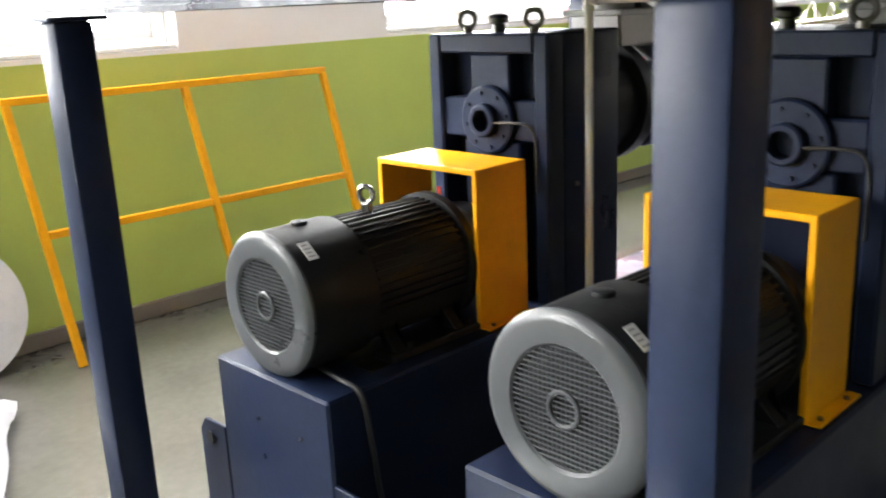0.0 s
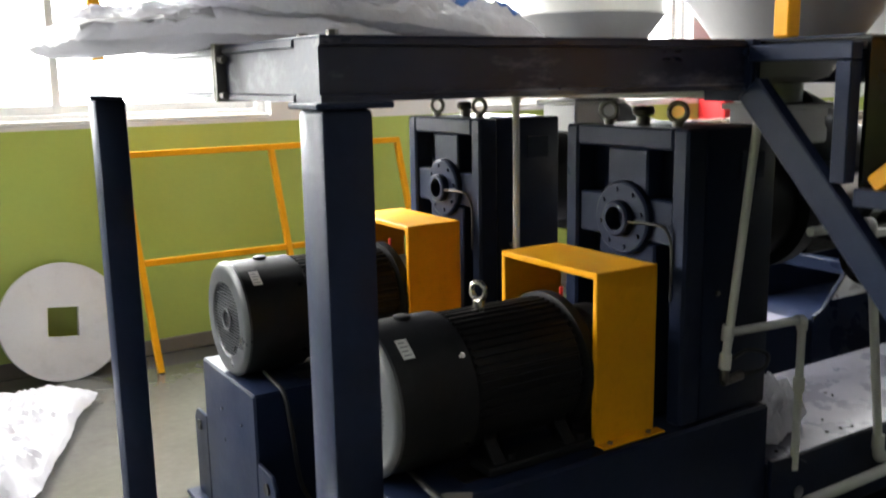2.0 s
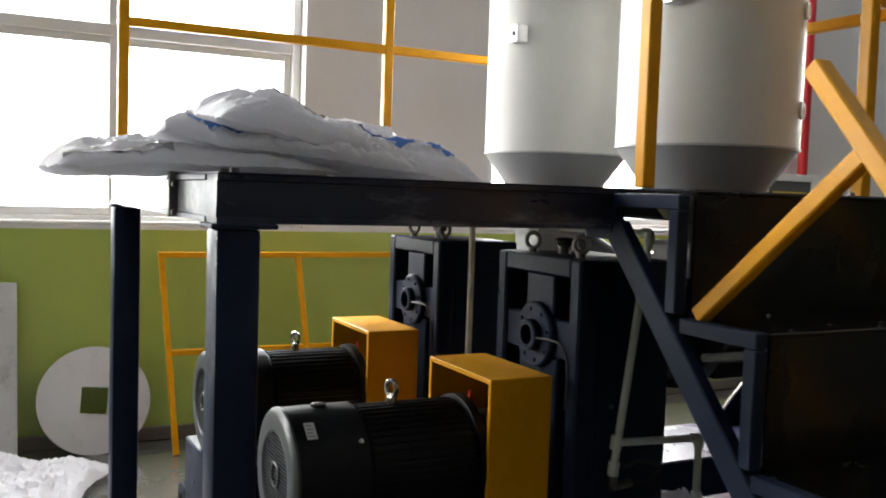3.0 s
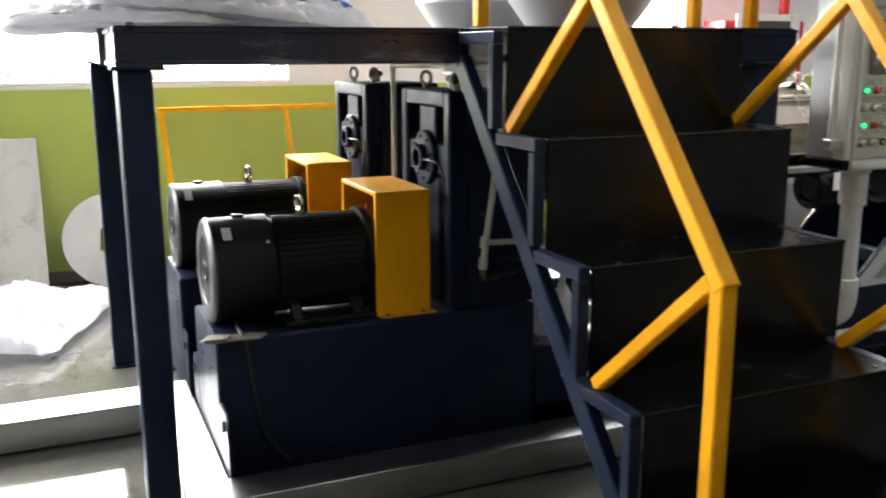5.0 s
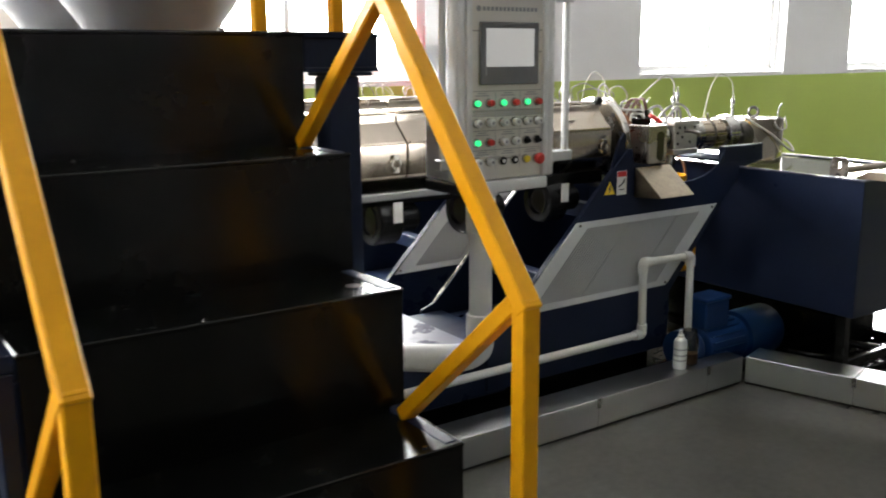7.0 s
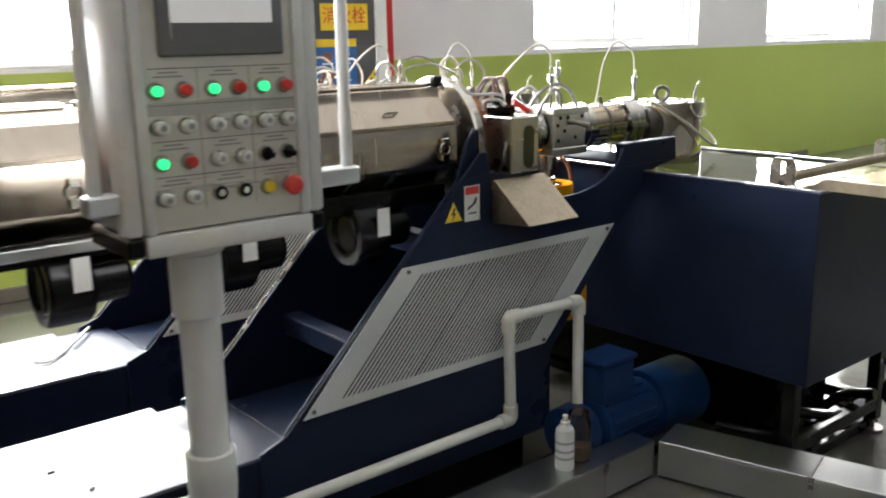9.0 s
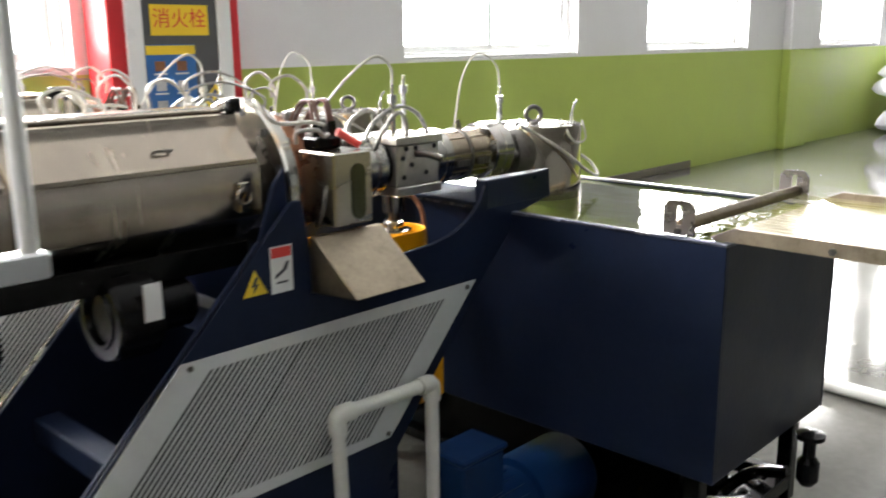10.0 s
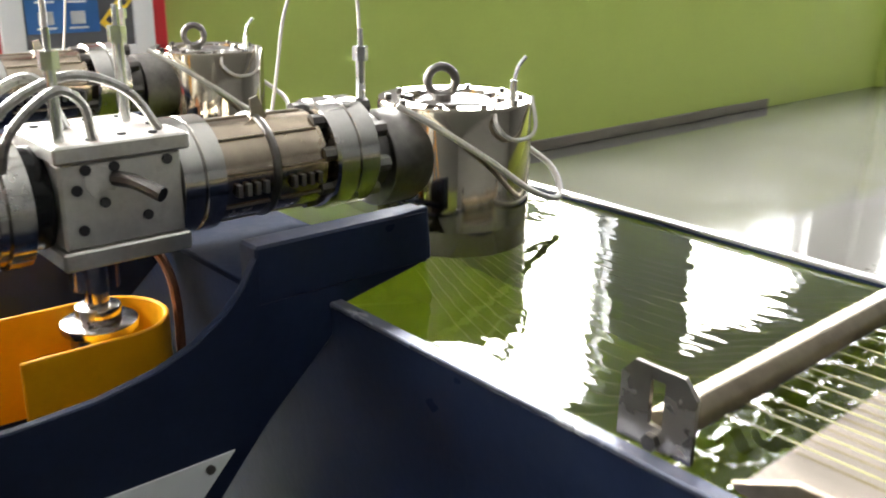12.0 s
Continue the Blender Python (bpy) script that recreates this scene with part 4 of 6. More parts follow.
    ec = lathe(B(), c0, X, [(0.085, 5.841), (0.092, 5.844), (0.092, 5.876), (0.088, 5.879), (0.092, 5.882), (0.092, 5.913), (0.08, 5.918)], 44)
    part("end_collar", ec, BRIGHT_STEEL, e, "bright machined collar")
    hb = lathe(B(), c0, X, [(0.07, 5.914), (0.082, 5.918), (0.082, 6.000), (0.076, 6.004), (0.076, 6.012), (0.082, 6.016), (0.082, 6.104), (0.07, 6.108)], 40)
    band = part("heater_sleeve", hb, material("bronze_sheet", (0.40, 0.33, 0.25), 0.19, metal=1.0, vary=0.2, scale=18, bump=0.06), e, "bronze-tinted heater sleeve")
    for k in range(9):
        a = 2 * math.pi * k / 9 + 0.25
        for xa in (5.920, 6.018):
            q = Vector((xa, AY + 0.0822 * math.cos(a), AZ + 0.0822 * math.sin(a)))
            part("seam_strip", bar(B(), q, q + Vector((0.078, 0, 0)), 0.007, 0.0035, 0.0), STAINED, band)
    st = B()
    ring(st, (6.008, AY, AZ), X, 0.080, 0.008, 36, 8)
    for x in (5.962, 6.062):
        for k in range(4):
            box(st, (x - 0.03 + 0.016 * k, AY - 0.090, AZ - 0.028), (x - 0.022 + 0.016 * k, AY - 0.074, AZ - 0.008), 0.001)
    part("clamp_strap", st, DARK_STEEL, band)
    part("tab", prism(B(), [(6.0, 1.288), (6.03, 1.284), (6.012, 1.325), (5.998, 1.32)], "y", AY - 0.02, AY - 0.016), STEEL, band)
    df = lathe(B(), c0, X, [(0.06, 6.113), (0.092, 6.118), (0.096, 6.123), (0.096, 6.160), (0.091, 6.163), (0.096, 6.166), (0.096, 6.203), (0.08, 6.208)], 44)
    dfl = part("die_flange", df, BRIGHT_STEEL, e, "bright double flange")
    bolt_parts("bolt", (6.118, AY, AZ), (-1, 0, 0), 0.078, 8, 0.013, 0.022, DARK_STEEL, dfl, 0.2)
    bolt_parts("bolt", (6.206, AY, AZ), X, 0.078, 8, 0.015, 0.026, DARK_STEEL, dfl, 0.2)
    part("die_neck", cyl(B(), (6.21, AY, AZ - 0.01), (6.36, AY, AZ - 0.01), 0.07, seg=28), DARK_STEEL, e)
    part("die_block", cyl(B(), (6.245, AY, AZ - 0.025), (6.335, AY, AZ - 0.025), 0.088, seg=36, bevel=0.006), DARK_STEEL, e, "dark round die block between flange and shell")
    dc = (6.46, AY, 0)
    die = part("die_shell", lathe(B(), dc, (0, 0, 1), [(0.14, 0.90), (0.152, 0.91), (0.152, 1.272), (0.149, 1.278), (0.108, 1.278), (0.104, 1.266), (0.05, 1.264)], 64), POLISHED, e, "polished stainless die shell dipping into the water")
    part("die_core", lathe(B(), dc, (0, 0, 1), [(0.04, 1.266), (0.075, 1.267), (0.075, 1.272), (0.068, 1.276), (0.03, 1.276)], 36), DARK_STEEL, die)
    bolt_parts("bolt", (6.46, AY, 1.278), (0, 0, 1), 0.13, 10, 0.0065, 0.006, DARK_STEEL, die)
    bolt_parts("bolt", (6.46, AY, 1.267), (0, 0, 1), 0.09, 8, 0.009, 0.012, DARK_STEEL, die)
    ey = B()
    cyl(ey, (6.425, AY, 1.275), (6.425, AY, 1.288), 0.02, seg=16)
    ring(ey, (6.425, AY, 1.312), (0.62, 0.78, 0), 0.027, 0.0085)
    part("eye_bolt", ey, DARK_STEEL, die, "heavy lifting eye")
    # sensors and cables
    pr = material("probe_steel", (0.60, 0.60, 0.58), 0.25, metal=1.0)
    for x, y, z0, z1 in ((5.68, 1.20, 1.298, 1.42), (5.812, 1.29, 1.298, 1.44), (6.224, AY - 0.012, 1.25, 1.39)):
        s = B()
        cyl(s, (x, y, z0), (x, y, z1), 0.0085, seg=12)
        cyl(s, (x, y, z1 - 0.025), (x, y, z1), 0.014, seg=6)
        cyl(s, (x, y, z1), (x, y, z1 + 0.03), 0.0055, seg=8)
        part("temperature_probe", s, pr, e, "thin steel temperature probe")
    s = B()
    cyl(s, (6.53, AY - 0.09, 1.278), (6.53, AY - 0.09, 1.315), 0.007, seg=10)
    sweep(s, [(6.53, AY - 0.09, 1.31), (6.535, AY - 0.095, 1.34), (6.55, AY - 0.10, 1.36)], 0.0045, 6, 4)
    part("temperature_probe", s, pr, e, "thin steel temperature probe")
    def cable(name, pts, r, mat, label, smooth=7):
        part(name, sweep(B(), pts, r, 7, smooth), mat, e, label)
    cable("cable", [(6.224, AY - 0.012, 1.41), (6.218, AY, 1.49), (6.17, AY + 0.04, 1.53), (6.13, AY + 0.07, 1.46), (6.115, AY + 0.09, 1.33), (6.10, AY + 0.10, 1.22)], 0.0032, CABLE_WHITE, "thin white probe cable")
    cable("cable", [(5.68, 1.20, 1.44), (5.675, 1.20, 1.50), (5.63, 1.22, 1.53), (5.56, 1.26, 1.47), (5.52, 1.33, 1.38), (5.48, 1.38, 1.28)], 0.0042, CABLE_WHITE, "thin white probe cable")
    cable("braided_hose", [(5.60, 1.20, 1.25), (5.61, 1.17, 1.32), (5.67, 1.17, 1.37), (5.71, 1.18, 1.35), (5.72, 1.18, 1.299)], 0.0068, BRAID, "braided steel hose")
    cable("braided_hose", [(5.58, 1.23, 1.26), (5.61, 1.21, 1.34), (5.70, 1.20, 1.385), (5.78, 1.20, 1.36), (5.825, 1.20, 1.299)], 0.0068, BRAID, "braided steel hose")
    cable("braided_hose", [(5.62, 1.33, 1.24), (5.63, 1.34, 1.33), (5.69, 1.31, 1.37), (5.72, 1.28, 1.299)], 0.008, BRAID, "braided steel hose")
    for x, y in ((5.292, 1.075), (5.306, 1.072), (5.338, 1.07), (5.352, 1.074)):
        cable("terminal_lead", [(x, y, 1.345), (x - 0.004, y + 0.004, 1.385), (x + 0.004, y + 0.03, 1.425), (x + 0.002, y + 0.07, 1.415), (x - 0.01, y + 0.10, 1.36), (x - 0.02, y + 0.11, 1.32)], 0.0052, BROWN_SLEEVE, "brown insulated heater lead")
        part("lead_boot", cyl(B(), (x, y, 1.335), (x - 0.001, y + 0.001, 1.375), 0.0075, seg=10), BLACK_RUBBER, e, "black rubber boot of a lead")
    part("cable_clip", sweep(B(), [(5.375, 1.0, 1.315), (5.34, 1.03, 1.345), (5.33, 1.035, 1.35)], 0.011, 8, 3), RED_PLASTIC, e, "red cable tie")
    part("terminal_block", box(B(), (5.275, 1.05, 1.3065), (5.36, 1.11, 1.338), 0.006), BLACK_RUBBER, e, "black terminal block")
    cable("cable", [(5.30, 1.05, 1.37), (5.25, 1.04, 1.38), (5.15, 1.05, 1.385), (5.13, 1.09, 1.43), (5.17, 1.16, 1.43), (5.22, 1.22, 1.40)], 0.0052, CABLE_WHITE, "white sleeved cable")
    cable("cable", [(5.21, 1.05, 1.33), (5.20, 1.03, 1.36), (5.26, 1.03, 1.36), (5.30, 1.05, 1.34), (5.36, 1.10, 1.35), (5.38, 1.16, 1.40), (5.33, 1.22, 1.39)], 0.0052, CABLE_WHITE, "white sleeved cable")
    cable("cable", [(6.26, 1.19, 1.29), (6.32, 1.15, 1.25), (6.40, 1.10, 1.19), (6.50, 1.08, 1.12), (6.60, 1.10, 1.09), (6.65, 1.17, 1.13), (6.62, 1.25, 1.18)], 0.0062, CABLE_WHITE, "white sleeved cable across the die")
    cable("cable", [(6.44, 1.13, 1.285), (6.42, 1.10, 1.25), (6.46, 1.095, 1.22), (6.52, 1.10, 1.23), (6.54, 1.13, 1.29)], 0.004, CABLE_WHITE, "thin white probe cable")
    random.seed(7)
    for k in range(12):
        x = 4.42 + 0.085 * k + random.uniform(-0.02, 0.02)
        y = 1.30 + random.uniform(-0.1, 0.12)
        h = random.uniform(0.04, 0.10)
        a, b = (x, y, 1.425), (x + random.uniform(0.08, 0.22), y + random.uniform(-0.06, 0.12), 1.40)
        part("cable", loop(B(), a, b, h, random.choice((0.0026, 0.0034, 0.0045)), (0, random.uniform(-0.03, 0.05), 0)), random.choice((CABLE_WHITE, CABLE_WHITE, BRAID)), e, "white sleeved heater cable")
    for k in range(14):
        x = 5.225 + 0.024 * (k % 7)
        y = (1.17 if k < 7 else 1.25) + random.uniform(-0.02, 0.04)
        z = AZ + math.sqrt(max(0.0, 0.132 ** 2 - (y - AY) ** 2)) - 0.006
        wd = random.uniform(0.016, 0.026)
        box_bm = box(B(), (x, y, z), (x + wd, y + wd * 1.3, z + random.uniform(0.03, 0.055)), 0.004)
        part("terminal_cap", box_bm, random.choice((CABLE_WHITE, WHITE_PLASTIC, DARK_STEEL)), e, "small ceramic terminal cap")
    # piston and yellow pulley guard below the block
    ps = B()
    sx, sy = 5.73, AY
    cyl(ps, (sx, sy, 1.06), (sx, sy, 1.118), 0.036, seg=28)
    cyl(ps, (sx, sy, 1.03), (sx, sy, 1.06), 0.018, seg=20)
    cyl(ps, (sx, sy, 1.005), (sx, sy, 1.03), 0.034, seg=28, bevel=0.003)
    cyl(ps, (sx, sy, 0.99), (sx, sy, 1.005), 0.058, seg=36, bevel=0.003)
    cyl(ps, (sx, sy, 0.88), (sx, sy, 0.99), 0.045, seg=32)
    part("drive_spindle", ps, BRIGHT_STEEL, e, "bright vertical drive spindle")
    turn = [math.radians(-90 + 12 * k) for k in range(16)]
    ug = [(5.585, AY - 0.09)] + [(5.745 + 0.09 * math.cos(a), AY + 0.09 * math.sin(a)) for a in turn] + [(5.44, AY + 0.10)]
    inn = [(5.44, AY + 0.092)] + [(5.745 + 0.082 * math.cos(a), AY + 0.082 * math.sin(a)) for a in turn[::-1]] + [(5.585, AY - 0.082)]
    shield = part("belt_shield", prism(B(), ug + inn, "z", 0.83, 1.005, 0.002), YELLOW, e, "yellow rounded belt shield with punched holes")
    for i in range(8):
        for j in range(6):
            part("punched_hole", cyl(B(), (5.50 + 0.016 * i, AY + 0.0905 - 0.0002 * i, 0.975 - 0.016 * j), (5.50 + 0.016 * i, AY + 0.0900 - 0.0004 * i, 0.975 - 0.016 * j), 0.004, seg=8), SHADE_BLACK, shield)
    part("lower_shield", box(B(), (5.42, 1.012, 0.53), (5.70, 1.38, 0.66), 0.012), YELLOW, e, "yellow lower belt shield")
    part("copper_tube", sweep(B(), [(5.79, AY + 0.06, 1.13), (5.83, AY + 0.03, 1.10), (5.85, AY - 0.01, 1.03), (5.85, AY - 0.02, 0.85)], 0.008, 8, 5), COPPER, e, "bent copper tube")
    # chute
    ch = prism(B(), [(0.805, 0.978), (0.965, 1.108), (0.984, 1.108), (0.984, 0.965)], "x", 5.186, 5.414, 0.003)
    part("drip_chute", ch, STAINED, e, "stained stainless drip chute")
    part("wiring_tray", box(B(), (2.97, AY - 0.145, 1.035), (5.10, AY + 0.145, 1.098), 0.004), BLACK_SHEET, e, "black wiring tray under the barrel covers")
    # blowers
    for x in (3.41, 3.865, 4.32, 4.775):
        zc, yc = 0.972, 1.15
        sc_bm = lathe(B(), (0, yc, zc), X, [(0.055, x - 0.055), (0.06, x - 0.062), (0.098, x - 0.06), (0.104, x - 0.05), (0.104, x + 0.045), (0.095, x + 0.055), (0.05, x + 0.056)], 32)
        box(sc_bm, (x - 0.045, yc - 0.02, zc + 0.06), (x + 0.04, yc + 0.10, 1.10), 0.006)
        bl = part("blower", sc_bm, BLACK_RUBBER, e, "black cooling blower under the barrel")
        mt = lathe(B(), (0, yc, zc), X, [(0.058, x + 0.056), (0.062, x + 0.06), (0.062, x + 0.15), (0.05, x + 0.165), (0.02, x + 0.168)], 28)
        part("blower_motor", mt, BLACK_RUBBER, bl)
        part("inlet_ring", ring(B(), (x - 0.06, yc, zc), X, 0.065, 0.008, 26, 6), BLACK_RUBBER, bl)
        part("sticker", box(B(), (x - 0.004, yc - 0.1065, zc + 0.0), (x + 0.040, yc - 0.1045, zc + 0.086)), WHITE_LABEL, bl, "white paper sticker")
    return e


def build_frame():
    f = thing("die_support_frame", (5.1, AY, 0.14), "navy slanted plate frame with an off-white slotted side panel", "machine frame", "die support frames")
    outline = [(4.30, 0.42), (4.385, 0.45), (5.045, 1.108), (5.14, 1.20), (5.17, 1.20), (5.20, 1.02), (5.52, 1.008), (5.62, 1.014), (5.70, 1.030), (5.755, 1.052), (5.80, 1.083), (5.83, 1.115), (5.85, 1.152), (6.158, 1.172), (6.166, 1.085), (6.0, 1.05), (5.97, 1.0), (5.86, 0.90), (5.47, 0.45), (5.47, 0.16), (4.30, 0.16)]
    for y0, y1 in ((0.985, 1.0), (1.52, 1.535)):
        part("side_plate", prism(B(), outline, "y", y0, y1, 0.002), NAVY, f)
    # front edge strips
    for yy in (0.98, 1.515):
        part("edge_strip", bar(B(), (4.375, yy + 0.012, 0.452), (5.04, yy + 0.012, 1.115), 0.014, 0.006, 0.002, up=(-1, 0, 1)), NAVY if yy < 1.2 else STEEL, f, "" if yy < 1.2 else "bare steel edge of the plate")
    part("arm", box(B(), (5.85, 0.984, 1.08), (6.16, 1.03, 1.168), 0.004), NAVY, f)
    part("arm", box(B(), (5.85, 1.49, 1.08), (6.16, 1.536, 1.168), 0.004), NAVY, f)
    part("top_shelf", box(B(), (5.87, 1.031, 1.082), (6.10, 1.489, 1.094), 0.002), NAVY_MATTE, f)
    part("cross_tube", bar(B(), (4.72, 1.0, 0.60), (4.72, 1.52, 0.60), 0.07, 0.07, 0.005), NAVY, f)
    part("cross_tube", bar(B(), (5.02, 1.0, 0.90), (5.02, 1.52, 0.90), 0.07, 0.07, 0.005), NAVY, f)
    part("inner_plate", box(B(), (5.40, 1.001, 0.16), (5.412, 1.519, 0.99), 0.002), NAVY, f)
    # slotted side panels
    for y0, y1 in ((0.981, 0.9838), (1.5362, 1.539)):
        ul, ur, lr, ll = (4.812, 0.877), (5.80, 0.877), (5.437, 0.492), (4.44, 0.486)
        s0, s1 = 0.518, 0.846
        def along(z, u):
            k = (z - 0.488) / (0.877 - 0.488)
            xa = ll[0] + (ul[0] - ll[0]) * k
            xb = lr[0] + (ur[0] - lr[0]) * k
            return xa + (xb - xa) * u
        bm = B()
        # rim strips
        prism(bm, [ll, lr, (along(s0, 1), s0), (along(s0, 0), s0)], "y", y0, y1)
        prism(bm, [(along(s1, 0), s1), (along(s1, 1), s1), ur, ul], "y", y0, y1)
        n = 44
        u0, u1 = 0.105, 0.90
        prism(bm, [(along(s0, 0), s0), (along(s0, u0), s0), (along(s1, u0), s1), (along(s1, 0), s1)], "y", y0, y1)
        prism(bm, [(along(s0, u1), s0), (along(s0, 1), s0), (along(s1, 1), s1), (along(s1, u1), s1)], "y", y0, y1)
        panel = part("slotted_panel", bm, GRILLE_WHITE, f, "off-white slotted ventilation panel")
        step = (u1 - u0) / n
        for k in range(n):
            a, b = u0 + step * (k + (0.72 if k in (15, 34) else 0.58)), u0 + step * (k + 1)
            part("slat", prism(B(), [(along(s0, a), s0), (along(s0, b), s0), (along(s1, b), s1), (along(s1, a), s1)], "y", y0, y1), GRILLE_WHITE, panel)
        # Dark sheet behind the slats paints the shade seen through the slots.
        part("slot_shade_sheet", prism(B(), [(along(s0, 0.05), s0 - 0.01), (along(s0, 0.95), s0 - 0.01), (along(s1, 0.95), s1 + 0.01), (along(s1, 0.05), s1 + 0.01)], "y", y1 + 0.0001 if y0 < 1.2 else y0 - 0.001, y1 + 0.001 if y0 < 1.2 else y0 - 0.0001), SHADE_BLACK, panel)
        for (x, z) in ((4.835, 0.862), (5.76, 0.862), (5.43, 0.506), (4.475, 0.503)):
            part("screw", cyl(B(), (x, y0 if y0 < 1.2 else y1, z), (x, (y0 - 0.004) if y0 < 1.2 else y1 + 0.004, z), 0.007, seg=10), DARK_STEEL, panel)
    # warning stickers
    part("caution_sticker", prism(B(), [(4.987, 0.992), (5.057, 0.992), (5.022, 1.054)], "y", 0.9835, 0.9848), SIGN_YELLOW, f, "yellow triangular warning sticker")
    bolt_sign = B()
    prism(bolt_sign, [(5.023, 1.036), (5.011, 1.014), (5.020, 1.014), (5.015, 0.995), (5.033, 1.019), (5.024, 1.019), (5.031, 1.036)], "y", 0.983, 0.9838)
    part("sticker_mark", bolt_sign, INK, f)
    part("warning_sticker", box(B(), (5.068, 0.9835, 0.985), (5.132, 0.9848, 1.10)), WHITE_LABEL, f, "white and red warning sticker")
    part("sticker_mark", box(B(), (5.071, 0.983, 1.072), (5.129, 0.984, 1.097)), RED_PLASTIC, f)
    hm = B()
    prism(hm, [(5.08, 1.02), (5.115, 1.04), (5.123, 1.06), (5.113, 1.06), (5.103, 1.042), (5.08, 1.03)], "y", 0.983, 0.984)
    box(hm, (5.083, 0.983, 1.008), (5.117, 0.984, 1.013))
    part("sticker_mark", hm, INK, f)
    return f


extruder = build_extruder()
frame_thing = build_frame()
for t in (extruder, frame_thing):
    copy_thing(t, Matrix.Translation(t.location + Vector((0, LINE, 0))))


# ---- hoppers on the platform ----
def build_hopper():
    h = thing("hopper_dryer", (3.0, AY, PTOP), "pale grey cylindrical hopper with a conical base on the platform", "hopper", "hoppers")
    c = (3.0, AY, 0)
    part("shell", lathe(B(), c, (0, 0, 1), [(0.325, 1.88), (0.335, 1.885), (0.335, 2.60), (0.33, 2.605)], 56), HOPPER_PAINT, h)
    part("cone", lathe(B(), c, (0, 0, 1), [(0.072, 1.60), (0.14, 1.62), (0.222, PTOP + 0.01), (0.333, 1.8795)], 56), HOPPER_CONE, h, "grey steel cone")
    part("lid", lathe(B(), c, (0, 0, 1), [(0.34, 2.606), (0.34, 2.63), (0.25, 2.70), (0.08, 2.73)], 48), HOPPER_PAINT, h)
    for z in (2.02, 2.37):
        a = radians(-60)
        p = Vector((3.0 + 0.334 * math.cos(a), AY + 0.334 * math.sin(a), z))
        part("port", lathe(B(), p, (math.cos(a), math.sin(a), 0), [(0.03, -0.004), (0.033, 0.008), (0.03, 0.012), (0.022, 0.012), (0.02, 0.008)], 24), HOPPER_PAINT, h)
    a = radians(205)
    p = Vector((3.0 + 0.34 * math.cos(a), AY + 0.34 * math.sin(a), 2.40))
    part("sensor_box", box(B(), p - Vector((0.03, 0.03, 0.04)), p + Vector((0.03, 0.03, 0.04)), 0.005), ALU, h)
    part("sensor_eye", cyl(B(), p + Vector((-0.036, 0, 0)), p + Vector((-0.03, 0, 0)), 0.012, seg=12), SHADE_BLACK, h)
    part("band", lathe(B(), c, (0, 0, 1), [(0.334, 1.875), (0.338, 1.877), (0.338, 1.885), (0.334, 1.887)], 56), HOPPER_CONE, h)
    return h


hopper = build_hopper()
copy_thing(hopper, Matrix.Translation(hopper.location + Vector((0, LINE, 0))))


# ---- cooling trough ----
TX0, TX1, TY0, TY1, TZ0, TZ1 = 5.972, 6.728, 0.277, 3.15, 0.385, 1.054
tank = thing("cooling_trough", (TX0, TY0, 0), "navy steel cooling trough on a black frame, filled with green water", "trough")
w = 0.012
part("side_wall", box(B(), (TX0, TY0, TZ0), (TX0 + w, TY1, TZ1 - 0.004), 0.002), NAVY, tank)
part("side_wall", box(B(), (TX1 - w, TY0, TZ0), (TX1, TY1, TZ1 - 0.004), 0.002), NAVY, tank)
part("end_wall", box(B(), (TX0 + w, TY0 + 0.001, TZ0), (TX1 - w, TY0 + w, TZ1 - 0.004), 0.002), NAVY, tank)
part("end_wall", box(B(), (TX0 + w, TY1 - w, TZ0), (TX1 - w, TY1 - 0.001, TZ1 - 0.004), 0.002), NAVY, tank)
part("trough_floor", box(B(), (TX0 + w, TY0 + w, TZ0 + 0.002), (TX1 - w, TY1 - w, TZ0 + 0.02)), TANK_INSIDE, tank)
for xa in (TX0 + w + 0.001, TX1 - w - 0.004):
    part("lining", box(B(), (xa, TY0 + w, TZ0 + 0.02), (xa + 0.003, TY1 - w, 1.043)), TANK_INSIDE, tank, "yellow-green stained lining")
# Sump and pan are added to block window light and darken the floor here.
part("sump_light_block", box(B(), (6.24, 0.52, 0.056), (6.60, TY1 - 0.2, 0.30), 0.01), BLACK_SHEET, tank, "black sump box added under the trough to block light")
part("pan_light_block", box(B(), (6.22, 0.36, 0.0), (6.70, TY1, 0.05), 0.006), BLACK_SHEET, tank, "black pan added under the trough to darken the floor")
for lo, hi in (((TX0 - 0.003, TY0 - 0.003), (TX0 + 0.020, TY1)), ((TX1 - 0.013, TY0 - 0.003), (TX1 + 0.006, TY1)), ((TX0 + 0.020, TY0 - 0.003), (TX1 - 0.013, TY0 + 0.020)), ((TX0 + 0.020, TY1 - 0.035), (TX1 - 0.013, TY1))):
    part("rim", box(B(), (*lo, TZ1 - 0.004), (*hi, TZ1 + 0.004), 0.002), RIM if lo[0] < 6.3 else GALV, tank, "worn bright rim")
